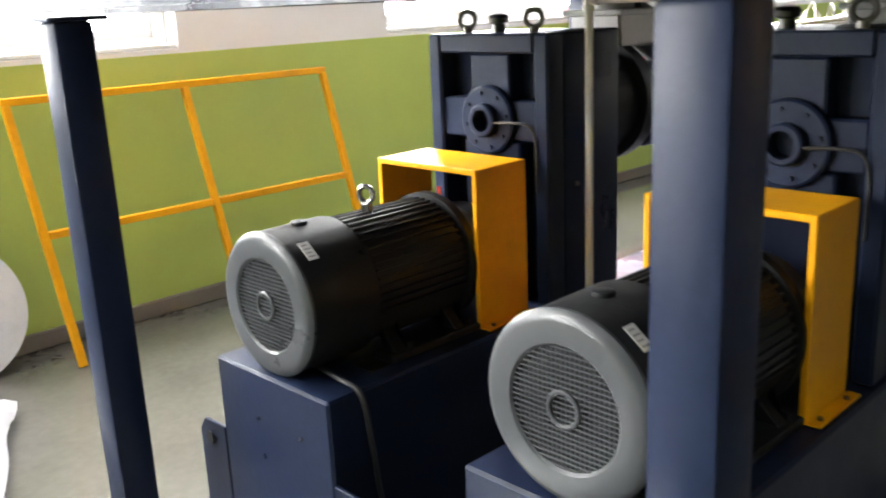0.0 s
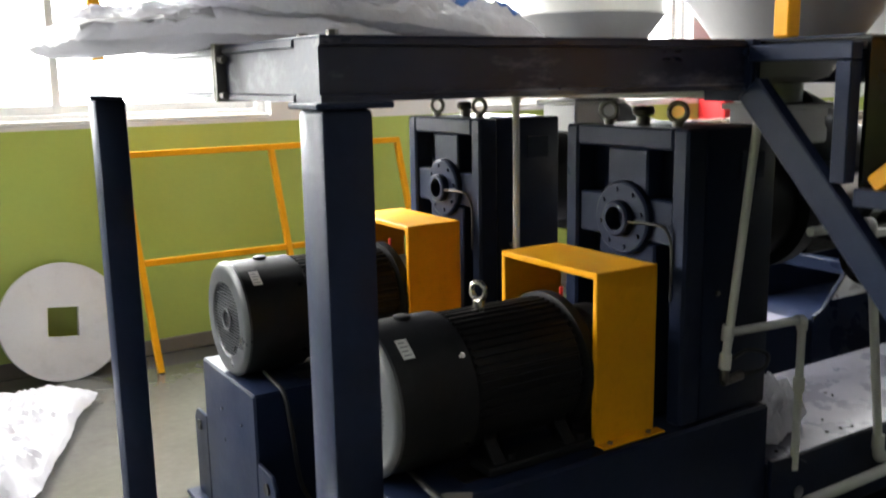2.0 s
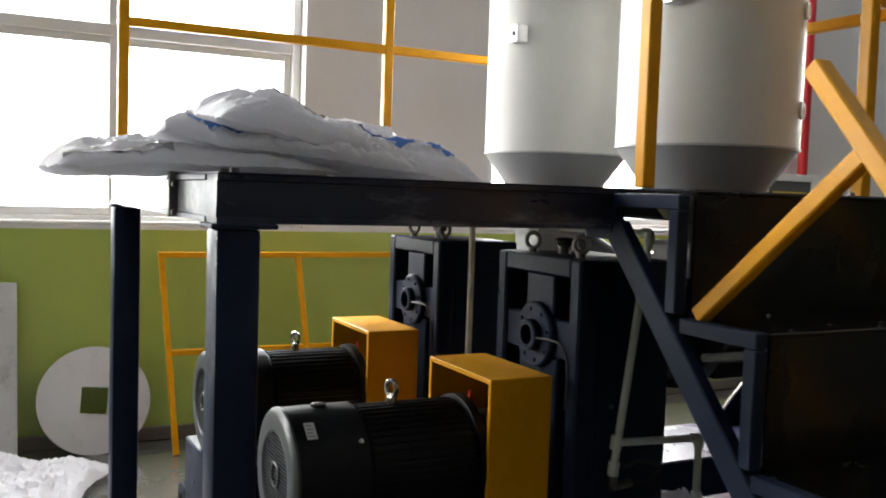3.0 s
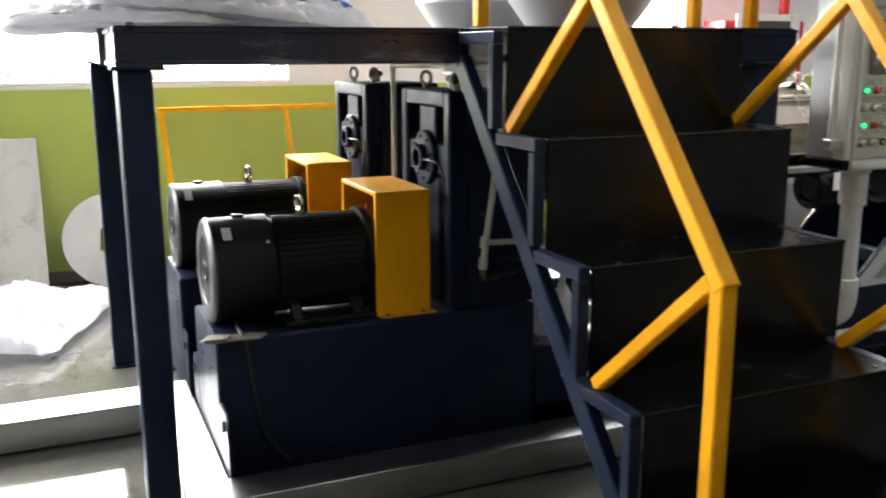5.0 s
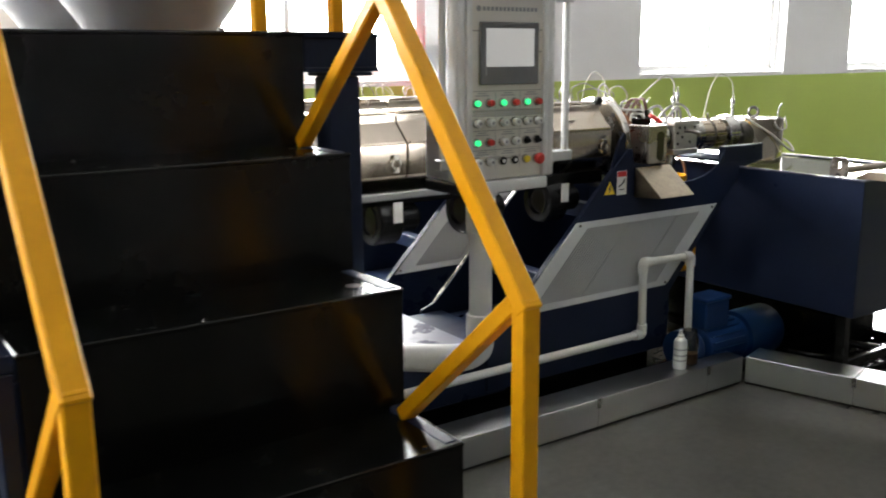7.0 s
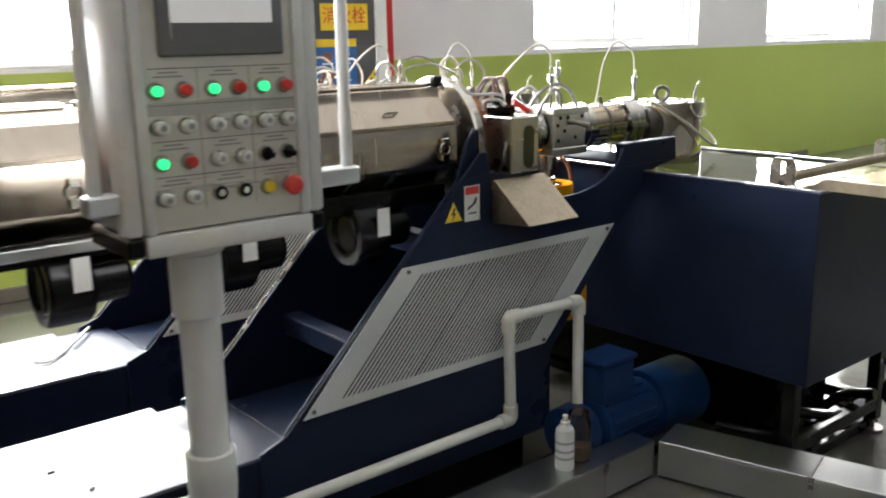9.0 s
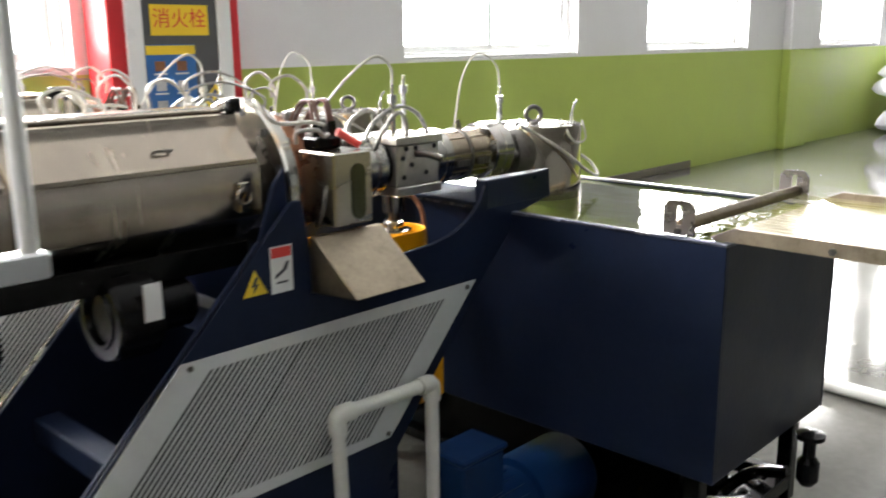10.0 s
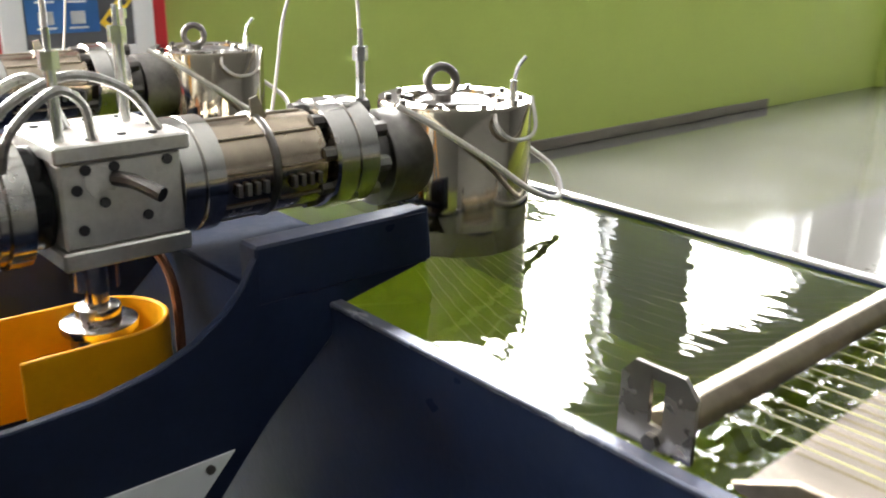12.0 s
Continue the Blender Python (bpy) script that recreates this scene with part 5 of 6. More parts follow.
for x in (TX0 + 0.06, TX1 - 0.06):
    for y in (TY0 + 0.08, 1.75, TY1 - 0.08):
        leg = part("leg", bar(B(), (x, y, 0.05), (x, y, TZ0 - 0.001), 0.05, 0.05, 0.004), BLACK_SHEET, tank)
        ft = B()
        cyl(ft, (x, y, 0.0), (x, y, 0.012), 0.045, seg=20)
        cyl(ft, (x, y, 0.012), (x, y, 0.12), 0.012, seg=12)
        cyl(ft, (x, y, 0.035), (x, y, 0.05), 0.024, seg=6)
        part("adjustable_foot", ft, DARK_STEEL, leg)
    if x > 6.3:
        part("frame_bar", bar(B(), (x, TY0 + 0.105, 0.12), (x, TY1 - 0.105, 0.12), 0.05, 0.05, 0.004), BLACK_SHEET, tank)
for y in (TY0 + 0.08, 1.75):
    part("frame_bar", bar(B(), (TX0 + 0.085, y, 0.12), (TX1 - 0.085, y, 0.12), 0.05, 0.05, 0.004), BLACK_SHEET, tank)
part("drain_valve", lathe(B(), (6.55, 0.24, 0.18), (0, 0, 1), [(0.02, 0), (0.035, 0.02), (0.035, 0.08), (0.02, 0.10), (0.02, 0.15), (0.045, 0.16), (0.045, 0.175), (0.01, 0.18)], 16), BLACK_RUBBER, tank, "black drain valve")
wt = B()
nx, ny = 80, 150
xs = [TX0 + w + 0.005 + (TX1 - TX0 - 2 * w - 0.01) * i / nx for i in range(nx + 1)]
yv = [TY0 + w + 0.002 + 0.30 * j / 60 if j <= 60 else TY0 + w + 0.302 + (TY1 - TY0 - 2 * w - 0.304) * (j - 60) / (ny - 60) for j in range(ny + 1)]


def ripple(x, y):
    near = math.exp(-((y - 0.375) / 0.065) ** 2)
    return 0.0005 * noise.noise(Vector((x * 7, y * 5, 0))) + 0.010 * near * noise.noise(Vector((x * 28, y * 36, 3))) + 0.007 * near * noise.noise(Vector((x * 60, y * 75, 8)))


gridv = [[wt.verts.new((x, y, 1.046 + ripple(x, y))) for x in xs] for y in yv]
for j in range(ny):
    for i in range(nx):
        wt.faces.new((gridv[j][i], gridv[j][i + 1], gridv[j + 1][i + 1], gridv[j + 1][i]))
water = structure("water", wt, WATER, "greenish rippled cooling water in the trough", "water")

# strand guide bar and brackets
guide = thing("strand_guide", (TX0, 0.43, TZ1), "stainless strand guide bar between two slotted brackets on the rim", "guide bar")
part("bar", prism(B(), [(0.405, 1.072), (0.445, 1.08), (0.45, 1.092), (0.42, 1.105), (0.405, 1.092)], "x", 6.012, 6.748, 0.002), STAINED, guide, "wet brownish steel bar")
for x in (5.998, 6.735):
    bk = B()
    a, b = (0.422, 0.440)
    prism(bk, [(0.384, 1.0585), (a, 1.0585), (a, 1.138), (a, 1.152), (0.400, 1.152), (0.384, 1.133)], "x", x, x + 0.006)
    prism(bk, [(b, 1.0585), (0.478, 1.0585), (0.478, 1.133), (0.462, 1.152), (b, 1.152)], "x", x, x + 0.006)
    prism(bk, [(a, 1.138), (b, 1.138), (b, 1.152), (a, 1.152)], "x", x, x + 0.006)
    prism(bk, [(a, 1.0585), (b, 1.0585), (b, 1.085), (a, 1.085)], "x", x, x + 0.006)
    bracket = part("bracket", bk, STEEL, guide, "slotted stainless bracket")
    part("bolt", cyl(B(), (x - 0.008, 0.431, 1.068), (x + 0.014, 0.431, 1.068), 0.010, seg=6), DARK_STEEL, bracket)

# tray after the trough
tray = thing("drain_tray", (6.0, 0.3, 1.05), "stainless perforated drain tray with turned-down sides", "tray")
part("tray_sheet", box(B(), (6.0, -1.55, 1.066), (6.72, 0.325, 1.07), 0.001), COVER_STEEL, tray, "wet stainless sheet")
for x0, x1 in ((5.992, 6.0), (6.72, 6.728)):
    part("side_lip", prism(B(), [(0.325, 1.060), (0.335, 1.068), (0.27, 1.098), (-1.55, 1.098), (-1.55, 1.060)], "x", x0, x1, 0.001), STAINED, tray)
for y in (-1.0, -1.5):
    for x in (6.03, 6.69):
        part("leg", bar(B(), (x, y, 0.0), (x, y, 1.065), 0.04, 0.04, 0.003), STEEL, tray)
for k, (x, y) in enumerate(((6.0, 0.02), (6.0, -0.5))):
    part("bolt", cyl(B(), (x - 0.012, y, 1.075), (x - 0.008, y, 1.075), 0.01, seg=6), DARK_STEEL, tray)

# strands running from the die to the tray
strands = thing("plastic_strands", (6.4, 0.8, 0.98), "thin yellow-green plastic strands drawn through the water", "strands")
for k in range(18):
    x = 6.29 + 0.34 * k / 17
    xx = 6.10 + 0.62 * k / 17
    part("strand", sweep(B(), [(x, 1.18, 0.90), ((x + xx) / 2, 0.95, 0.86), (xx, 0.66, 0.90), (xx, 0.53, 1.0), (xx, 0.425, 1.066), (xx, 0.30, 1.075), (xx, -1.5, 1.073)], 0.0011, 5, 4), STRAND, strands)


# ---- control pedestal ----
desk = thing("control_panel", (3.995, 0.63, 0.3), "stainless control cabinet with lit green buttons on a grey pedestal", "control panel")
cx0, cx1, cy0, cy1, cz0, cz1 = 3.855, 4.232, 0.535, 0.745, 1.195, 1.90
part("cabinet_box", box(B(), (cx0 - 0.03, cy0 + 0.062, cz0 + 0.004), (cx1 + 0.028, cy1, cz1 - 0.01), 0.004), ALU, desk)
part("front_plate", box(B(), (cx0 + 0.028, cy0 - 0.002, cz0 + 0.004), (cx1 - 0.028, cy0 + 0.061, cz1 - 0.03), 0.001), PANEL_STEEL, desk, "brushed steel front plate")
for x in (cx0, cx1 - 0.027):
    part("corner_profile", box(B(), (x, cy0 - 0.012, cz0), (x + 0.027, cy0 + 0.05, cz1), 0.008, 2), LIGHT_GREY, desk, "rounded light grey corner profile")
part("wide_profile", box(B(), (cx0 - 0.036, cy0 - 0.006, cz0), (cx0 - 0.0005, cy0 + 0.06, cz1), 0.010, 2), LIGHT_GREY, desk)
part("wide_profile", box(B(), (cx1 + 0.0005, cy0 - 0.006, cz0), (cx1 + 0.034, cy0 + 0.06, cz1), 0.010, 2), LIGHT_GREY, desk)
part("bottom_profile", box(B(), (cx0 + 0.001, cy0 - 0.012, cz0 - 0.045), (cx1 - 0.001, cy1, cz0 - 0.001), 0.006, 2), LIGHT_GREY, desk)
for xa, xb in ((cx0 - 0.036, cx0 - 0.0005), (cx1 + 0.0005, cx1 + 0.034)):
    part("corner_cap", box(B(), (xa, cy0 - 0.006, cz0 - 0.043), (xb, cy1, cz0 - 0.001), 0.006), BLACK_RUBBER, desk, "black plastic corner cap")
part("top_profile", box(B(), (cx0 - 0.036, cy0 - 0.012, cz1 + 0.001), (cx1 + 0.034, cy1, cz1 + 0.03), 0.008, 2), LIGHT_GREY, desk)
for x, s in ((cx0 - 0.036, -1), (cx1 + 0.034, 1)):
    hx = x + (0.086 if s > 0 else -0.042)
    rod = part("handle", cyl(B(), (hx, cy0 + 0.03, 1.25), (hx, cy0 + 0.03, 1.87), 0.014, seg=16), LIGHT_GREY, desk, "light grey tube handle")
    for z in (1.262, 1.855):
        part("handle_block", box(B(), (min(x, hx + s * 0.022) if s > 0 else hx - 0.022, cy0 + 0.008, z - 0.02), (max(x - 0.001, hx + 0.022) if s > 0 else x - 0.0005, cy0 + 0.055, z + 0.02), 0.004), ALU, rod)
scr = part("touch_screen", box(B(), (3.912, cy0 - 0.012, 1.538), (4.182, cy0 - 0.0025, 1.757), 0.004), DARK_GLASS, desk, "touch screen in a dark bezel")
part("display", box(B(), (3.938, cy0 - 0.0138, 1.572), (4.156, cy0 - 0.0125, 1.735)), SCREEN, scr, "pale lit display")
part("lower_band", box(B(), (3.938, cy0 - 0.0144, 1.572), (4.156, cy0 - 0.0140, 1.602)), DARK_GLASS, scr, "dark lower band of the display")
hd = B()
for k in range(14):
    box(hd, (3.93 + 0.018 * k, cy0 - 0.0035, 1.795), (3.942 + 0.018 * k, cy0 - 0.0025, 1.809))
part("heading", hd, INK_GREY, desk, "unreadable grey heading")
part("badge", cyl(B(), (3.912, cy0 - 0.0035, 1.802), (3.912, cy0 - 0.0025, 1.802), 0.010, seg=18), INK_GREY, desk)


def button(x, z, kind):
    y = cy0 - 0.002
    collar = part("button_collar", lathe(B(), (x, y, z), (0, -1, 0), [(0.017, 0), (0.017, 0.004), (0.0145, 0.010), (0.012, 0.0105)], 24), BRIGHT_STEEL, desk)
    if kind == "green":
        part("lamp", lathe(B(), (x, y - 0.006, z), (0, -1, 0), [(0.0105, 0.004), (0.0105, 0.013), (0.008, 0.016), (0.001, 0.017)], 20), GREEN_LAMP, collar, "lit green push button")
    elif kind == "red":
        part("cap", cyl(B(), (x, y - 0.006, z), (x, y - 0.026, z), 0.0115, seg=20, bevel=0.002), RED_PLASTIC, collar, "red push button")
    elif kind == "white":
        k = lathe(B(), (x, y - 0.006, z), (0, -1, 0), [(0.0135, 0), (0.0135, 0.020), (0.010, 0.023), (0.001, 0.023)], 20)
        part("cap", k, WHITE_PLASTIC, collar, "white rotary knob")
        part("cap_mark", cyl(B(), (x, y - 0.0292, z), (x, y - 0.0302, z), 0.006, seg=14), INK_GREY, collar)
    elif kind == "ring":
        part("cap", cyl(B(), (x, y - 0.006, z), (x, y - 0.014, z), 0.014, seg=20, bevel=0.001), BLACK_RUBBER, collar, "black ringed knob")
        part("cap_mark", cyl(B(), (x, y - 0.014, z), (x, y - 0.0152, z), 0.007, seg=14), WHITE_PLASTIC, collar)
    elif kind == "select":
        part("cap", cyl(B(), (x, y - 0.006, z), (x, y - 0.012, z), 0.014, seg=20), BLACK_RUBBER, collar)
        part("lever", bar(B(), (x - 0.013, y - 0.018, z + 0.008), (x + 0.013, y - 0.018, z - 0.006), 0.012, 0.009, 0.002, up=(0, 1, 0)), BLACK_RUBBER, collar, "black selector switch")
    elif kind == "yellow":
        part("cap", cyl(B(), (x, y - 0.006, z), (x, y - 0.018, z), 0.013, seg=20, bevel=0.001), YELLOW_PLASTIC, collar, "yellow push button")
    elif kind == "stop":
        part("cap", lathe(B(), (x, y - 0.006, z), (0, -1, 0), [(0.011, 0), (0.011, 0.012), (0.021, 0.014), (0.022, 0.022), (0.016, 0.028), (0.001, 0.029)], 24), RED_PLASTIC, collar, "red emergency stop mushroom")


COLS = (3.900, 3.957, 4.018, 4.073, 4.128, 4.179)
for z, kinds in ((1.475, "green red green red green red"), (1.405, "white white white white white white"), (1.335, "green red white white select select"), (1.265, "white white ring ring yellow stop")):
    for x, kind in zip(COLS, kinds.split()):
        button(x, z, kind)
    for a in (3.928, 4.045, 4.153):
        for dz, wdt in ((0.034, 0.020), (0.026, 0.030)):
            part("caption_bar", box(B(), (a - wdt, cy0 - 0.0032, z + dz - 0.0015), (a + wdt, cy0 - 0.0026, z + dz + 0.0018)), INK_GREY, desk)
    part("divider_line", box(B(), (3.888, cy0 - 0.0032, z + 0.041), (4.200, cy0 - 0.0026, z + 0.0425)), INK, desk)
for x in (3.987, 4.10):
    part("divider_line", box(B(), (x, cy0 - 0.0032, 1.235), (x + 0.0015, cy0 - 0.0026, 1.515)), INK_GREY, desk)
part("collar", lathe(B(), (3.995, 0.63, 0), (0, 0, 1), [(0.046, 0.985), (0.056, 0.99), (0.056, 1.125), (0.064, 1.13), (0.064, 1.149)], 32), LIGHT_GREY, desk)
part("pole", cyl(B(), (3.995, 0.63, 0.62), (3.995, 0.63, 0.985), 0.044, seg=32), LIGHT_GREY, desk)
part("elbow", sweep(B(), [(3.995, 0.63, 0.62), (3.995, 0.632, 0.56), (3.985, 0.64, 0.515), (3.945, 0.67, 0.488), (3.88, 0.72, 0.48), (3.77, 0.82, 0.478), (3.73, 0.92, 0.455), (3.72, 1.0, 0.39)], 0.055, 24, 5), LIGHT_GREY, desk)
part("pole_ring", cyl(B(), (3.995, 0.63, 0.575), (3.995, 0.63, 0.665), 0.056, seg=32, bevel=0.004), LIGHT_GREY, desk)

# ---- galvanised cable trunking on the floor ----
def trunking(label, corner, turn, length, width, joints, tail=None):
    """A covered duct from a floor corner, running along its own x axis after the turn; tail: the width of its last length."""
    m = pose(corner[0], corner[1], 0, 0, 0, turn)
    t = thing("cable_trunking", corner, label, "trunking", "floor cable trunking")
    cuts = [0.0, *joints, length]
    full = width
    for a, b in zip(cuts, cuts[1:]):
        width = tail if tail and b == length else full
        seg = part("duct", box(B(), (a + 0.001, 0, 0.012), (b - 0.001, width, 0.134), 0.002, m=m), GALV, t)
        part("duct_lid", box(B(), (a + 0.001, -0.003, 0.1345), (b - 0.001, width + 0.003, 0.145), 0.002, m=m), GALV, seg)
        # Dark strip stands for the contact shadow between duct and floor.
        part("gap_shade", box(B(), (a + 0.004, 0.008, 0.0), (b - 0.004, width - 0.008, 0.0118), m=m), SHADE_BLACK, seg, "dark strip painting the shaded gap under the duct")
    for j in joints:
        strap = part("joint_strap", box(B(), (j - 0.012, -0.0045, 0.10), (j + 0.012, -0.0032, 0.146), 0.0, m=m), BRIGHT_STEEL, t, "bright joint strap")
        part("screw", cyl(B(), m @ Vector((j, -0.0048, 0.118)), m @ Vector((j, -0.008, 0.118)), 0.004, seg=8), DARK_STEEL, strap)
    return t


trunking("shiny galvanised cable trunking laid on the floor", (-4.0, 1.71, 0), 0, 5.335, 0.22, (2.0, 4.0))
trunking("shiny galvanised cable trunking beside the machine base", (1.335, 0.845, 0), 90, 0.857, 0.15, ())
trunking("shiny galvanised cable trunking along the machine base", (1.185, 0.672, 0), 0, 4.50, 0.165, (2.115, 3.5, 4.235), 0.10)
trunking("shiny galvanised cable trunking slanting across the floor", (5.692, 0.662, 0), -73.3, 3.9, 0.18, (0.52, 2.1))

# ---- pipes ----
def pipe(label, pts, r=0.016, fittings=()):
    p = thing("water_pipe", pts[0], label, "pipe", "water pipes")
    pts = [Vector(q) for q in pts]
    for a, b in zip(pts, pts[1:]):
        part("pipe_length", cyl(B(), a, b, r, seg=16), PVC, p)
    for i in range(1, len(pts) - 1):
        d0, d1 = (pts[i - 1] - pts[i]).normalized(), (pts[i + 1] - pts[i]).normalized()
        part("elbow_fitting", sweep(B(), [pts[i] + d0 * r * 2.6, pts[i] + d0 * r * 0.6, pts[i] + (d0 + d1) * r * 0.25, pts[i] + d1 * r * 0.6, pts[i] + d1 * r * 2.6], r * 1.32, 14, 3), PVC, p)
    for f, d in fittings:
        f, d = Vector(f), Vector(d).normalized()
        part("coupling", cyl(B(), f - d * r * 1.8, f + d * r * 1.8, r * 1.4, seg=14, bevel=0.002), PVC, p)
    return p


pipe("off-white plastic water pipe beside the gearbox", [(2.393, 1.955, 0.62), (2.393, 1.955, 1.575), (2.505, 0.956, 1.575), (2.398, 0.956, 0.80)], 0.013, [((2.405, 0.956, 0.895), (0.1, 0, 1)), ((2.399, 0.956, 0.81), (0.1, 0, 1))])
pipe("off-white plastic branch pipe", [(2.41, 0.956, 0.895), (2.775, 0.975, 0.872), (2.775, 0.975, 0.37)], 0.013, [((2.775, 0.975, 0.66), (0, 0, 1))])
vl = thing("drain_tap", (2.398, 0.955, 0.77), "small dark brass tap with a black hose loop", "tap")
part("tap_body", sweep(B(), [(2.398, 0.955, 0.79), (2.398, 0.955, 0.755), (2.40, 0.955, 0.75), (2.47, 0.955, 0.755)], 0.014, 10, 3), DARK_STEEL, vl)
part("hose", sweep(B(), [(2.47, 0.955, 0.755), (2.54, 0.93, 0.77), (2.58, 0.95, 0.80), (2.53, 0.98, 0.815), (2.47, 0.985, 0.80)], 0.006, 8, 6), CABLE_BLACK, vl, "black hose loop")
pipe("off-white plastic water pipe under the barrel", [(2.76, 0.955, 1.155), (3.07, 0.955, 1.152), (3.215, 0.955, 0.31), (3.56, 0.955, 0.25)], 0.015, [((3.205, 0.955, 0.37), (0, 0, 1))])
pipe("off-white plastic water pipe along the machine base", [(2.78, 0.925, 0.275), (5.215, 0.925, 0.285), (5.205, 0.925, 0.648), (5.548, 0.925, 0.638), (5.52, 0.895, 0.262)], 0.019)
pipe("white plastic pipe lying on the floor", [(7.95, 2.6, 0.034), (7.78, -0.3, 0.034), (7.70, -2.6, 0.034)], 0.032)

# ---- pump, spray can, grime ----
pump = thing("pump_motor", (5.85, 1.0, 0.1), "blue painted pump motor under the trough", "motor")
PY = 0.885
part("body", lathe(B(), (0, PY, 0.165), (1, 0, 0), [(0.09, 5.560), (0.108, 5.570), (0.112, 5.864)], 36), BLUE_MOTOR, pump)
for k in range(20):
    a = 2 * math.pi * k / 20
    d = Vector((0, math.cos(a), math.sin(a)))
    q = Vector((5.590, PY, 0.165)) + d * 0.113
    part("fin", bar(B(), q, q + Vector((0.24, 0, 0)), 0.005, 0.012, 0, up=d), BLUE_MOTOR, pump)
part("fan_cover", lathe(B(), (0, PY, 0.165), (1, 0, 0), [(0.115, 5.865), (0.134, 5.870), (0.136, 6.125), (0.125, 6.145), (0.05, 6.150)], 36), BLUE_MOTOR, pump, "smooth blue fan cover")
part("terminal_box", box(box(B(), (5.560, PY - 0.07, 0.262), (5.740, PY + 0.06, 0.405), 0.008), (5.552, PY - 0.078, 0.407), (5.748, PY + 0.068, 0.427), 0.006), BLUE_MOTOR, pump)
part("gland", cyl(B(), (5.741, PY - 0.02, 0.335), (5.770, PY - 0.02, 0.335), 0.014, seg=12), BRIGHT_STEEL, pump)
for y in (PY - 0.09, PY + 0.09):
    part("foot", box(B(), (5.620, y - 0.02, 0.031), (5.800, y + 0.02, 0.09), 0.006), BLUE_MOTOR, pump)
part("plinth", box(B(), (5.440, PY - 0.108, 0.0), (5.855, PY + 0.13, 0.0305), 0.006), BLACK_SHEET, pump)
part("pump_housing", lathe(B(), (0, PY, 0.165), (1, 0, 0), [(0.05, 5.430), (0.10, 5.440), (0.105, 5.520), (0.08, 5.555)], 32), BLUE_MOTOR, pump)
hoses = thing("drain_hose", (6.1, 0.5, 0.05), "black rubber drain hoses looped under the trough", "hose")
for pts in ([(6.16, 0.70, 0.075), (6.08, 0.66, 0.075), (6.10, 0.55, 0.075), (6.30, 0.46, 0.075), (6.50, 0.50, 0.075), (6.55, 0.42, 0.16), (6.55, 0.30, 0.20)], [(6.05, 0.66, 0.10), (6.08, 0.50, 0.11), (6.18, 0.40, 0.12), (6.30, 0.42, 0.11), (6.30, 0.56, 0.10), (6.16, 0.60, 0.10)], [(6.20, 0.46, 0.18), (6.36, 0.38, 0.14), (6.55, 0.38, 0.10), (6.66, 0.50, 0.08)]):
    part("hose_length", sweep(B(), pts, 0.021, 10, 7), BLACK_RUBBER, hoses)
part("hose_clip", cyl(B(), (6.29, 0.435, 0.11), (6.31, 0.44, 0.11), 0.025, seg=16), BRIGHT_STEEL, hoses, "bright steel hose clip")
can = thing("spray_can", (5.29, 0.742, 0.145), "white aerosol spray can standing on the trunking", "spray can")
part("can_body", lathe(B(), (5.29, 0.742, 0.1455), (0, 0, 1), [(0.030, 0), (0.032, 0.004), (0.032, 0.128), (0.029, 0.142), (0.017, 0.155)], 28), WHITE_PLASTIC, can)
part("nozzle", lathe(B(), (5.29, 0.742, 0.3006), (0, 0, 1), [(0.016, 0), (0.016, 0.012), (0.009, 0.016), (0.009, 0.035)], 18), WHITE_PLASTIC, can)
for z in (0.185, 0.21, 0.24):
    part("print_band", lathe(B(), (5.29, 0.742, z), (0, 0, 1), [(0.0322, 0), (0.0326, 0.001), (0.0326, 0.007), (0.0322, 0.008)], 28), INK_GREY, can)
jar = thing("glass_jar", (5.372, 0.755, 0.145), "small brown-stained glass jar standing on the trunking", "jar")
part("jar_body", lathe(B(), (5.372, 0.755, 0.1455), (0, 0, 1), [(0.035, 0), (0.042, 0.006), (0.044, 0.13), (0.036, 0.15), (0.034, 0.175)], 24), clear("brown_stained_glass", (0.62, 0.52, 0.38), 0.12), jar, "brown-stained glass")
part("residue", lathe(B(), (5.372, 0.755, 0.152), (0, 0, 1), [(0.033, 0), (0.036, 0.004), (0.036, 0.05), (0.03, 0.055)], 20), RUST, jar, "rusty brown residue")

# ---- fire hydrant cabinet on the wall ----
fire = thing("hydrant_cabinet", (7.05, WALL_Y - 0.13, 0.6), "red fire hydrant cabinet with an aluminium framed dark glass door", "cabinet")
fy = 4.45
part("body", box(B(), (6.577, fy, 0.62), (7.495, WALL_Y - 0.005, 1.90), 0.008), RED, fire)
door = B()
for lo, hi in (((6.683, 0.985), (6.789, 1.955)), ((7.311, 0.985), (7.413, 1.955)), ((6.79, 0.985), (7.31, 1.05)), ((6.79, 1.895), (7.31, 1.955))):
    box(door, (lo[0], fy - 0.03, lo[1]), (hi[0], fy - 0.001, hi[1]), 0.003)
fd = part("door_frame", door, UPVC, fire, "white aluminium door frame")
part("door_glass", box(B(), (6.79, fy - 0.016, 1.05), (7.31, fy - 0.008, 1.895)), material("smoky_glass", (0.10, 0.10, 0.105), 0.12, vary=0.05, bump=0), fd, "dark reflective door glass")
sign = part("sign", box(B(), (6.845, fy - 0.0185, 1.615), (7.249, fy - 0.0165, 1.80)), SIGN_YELLOW, fire, "yellow hydrant sign with red characters")
part("sign_words", text_mesh(B(), "消火栓", 0.125, facing_south(7.047, fy - 0.0195, 1.71)), RED_PLASTIC, sign)
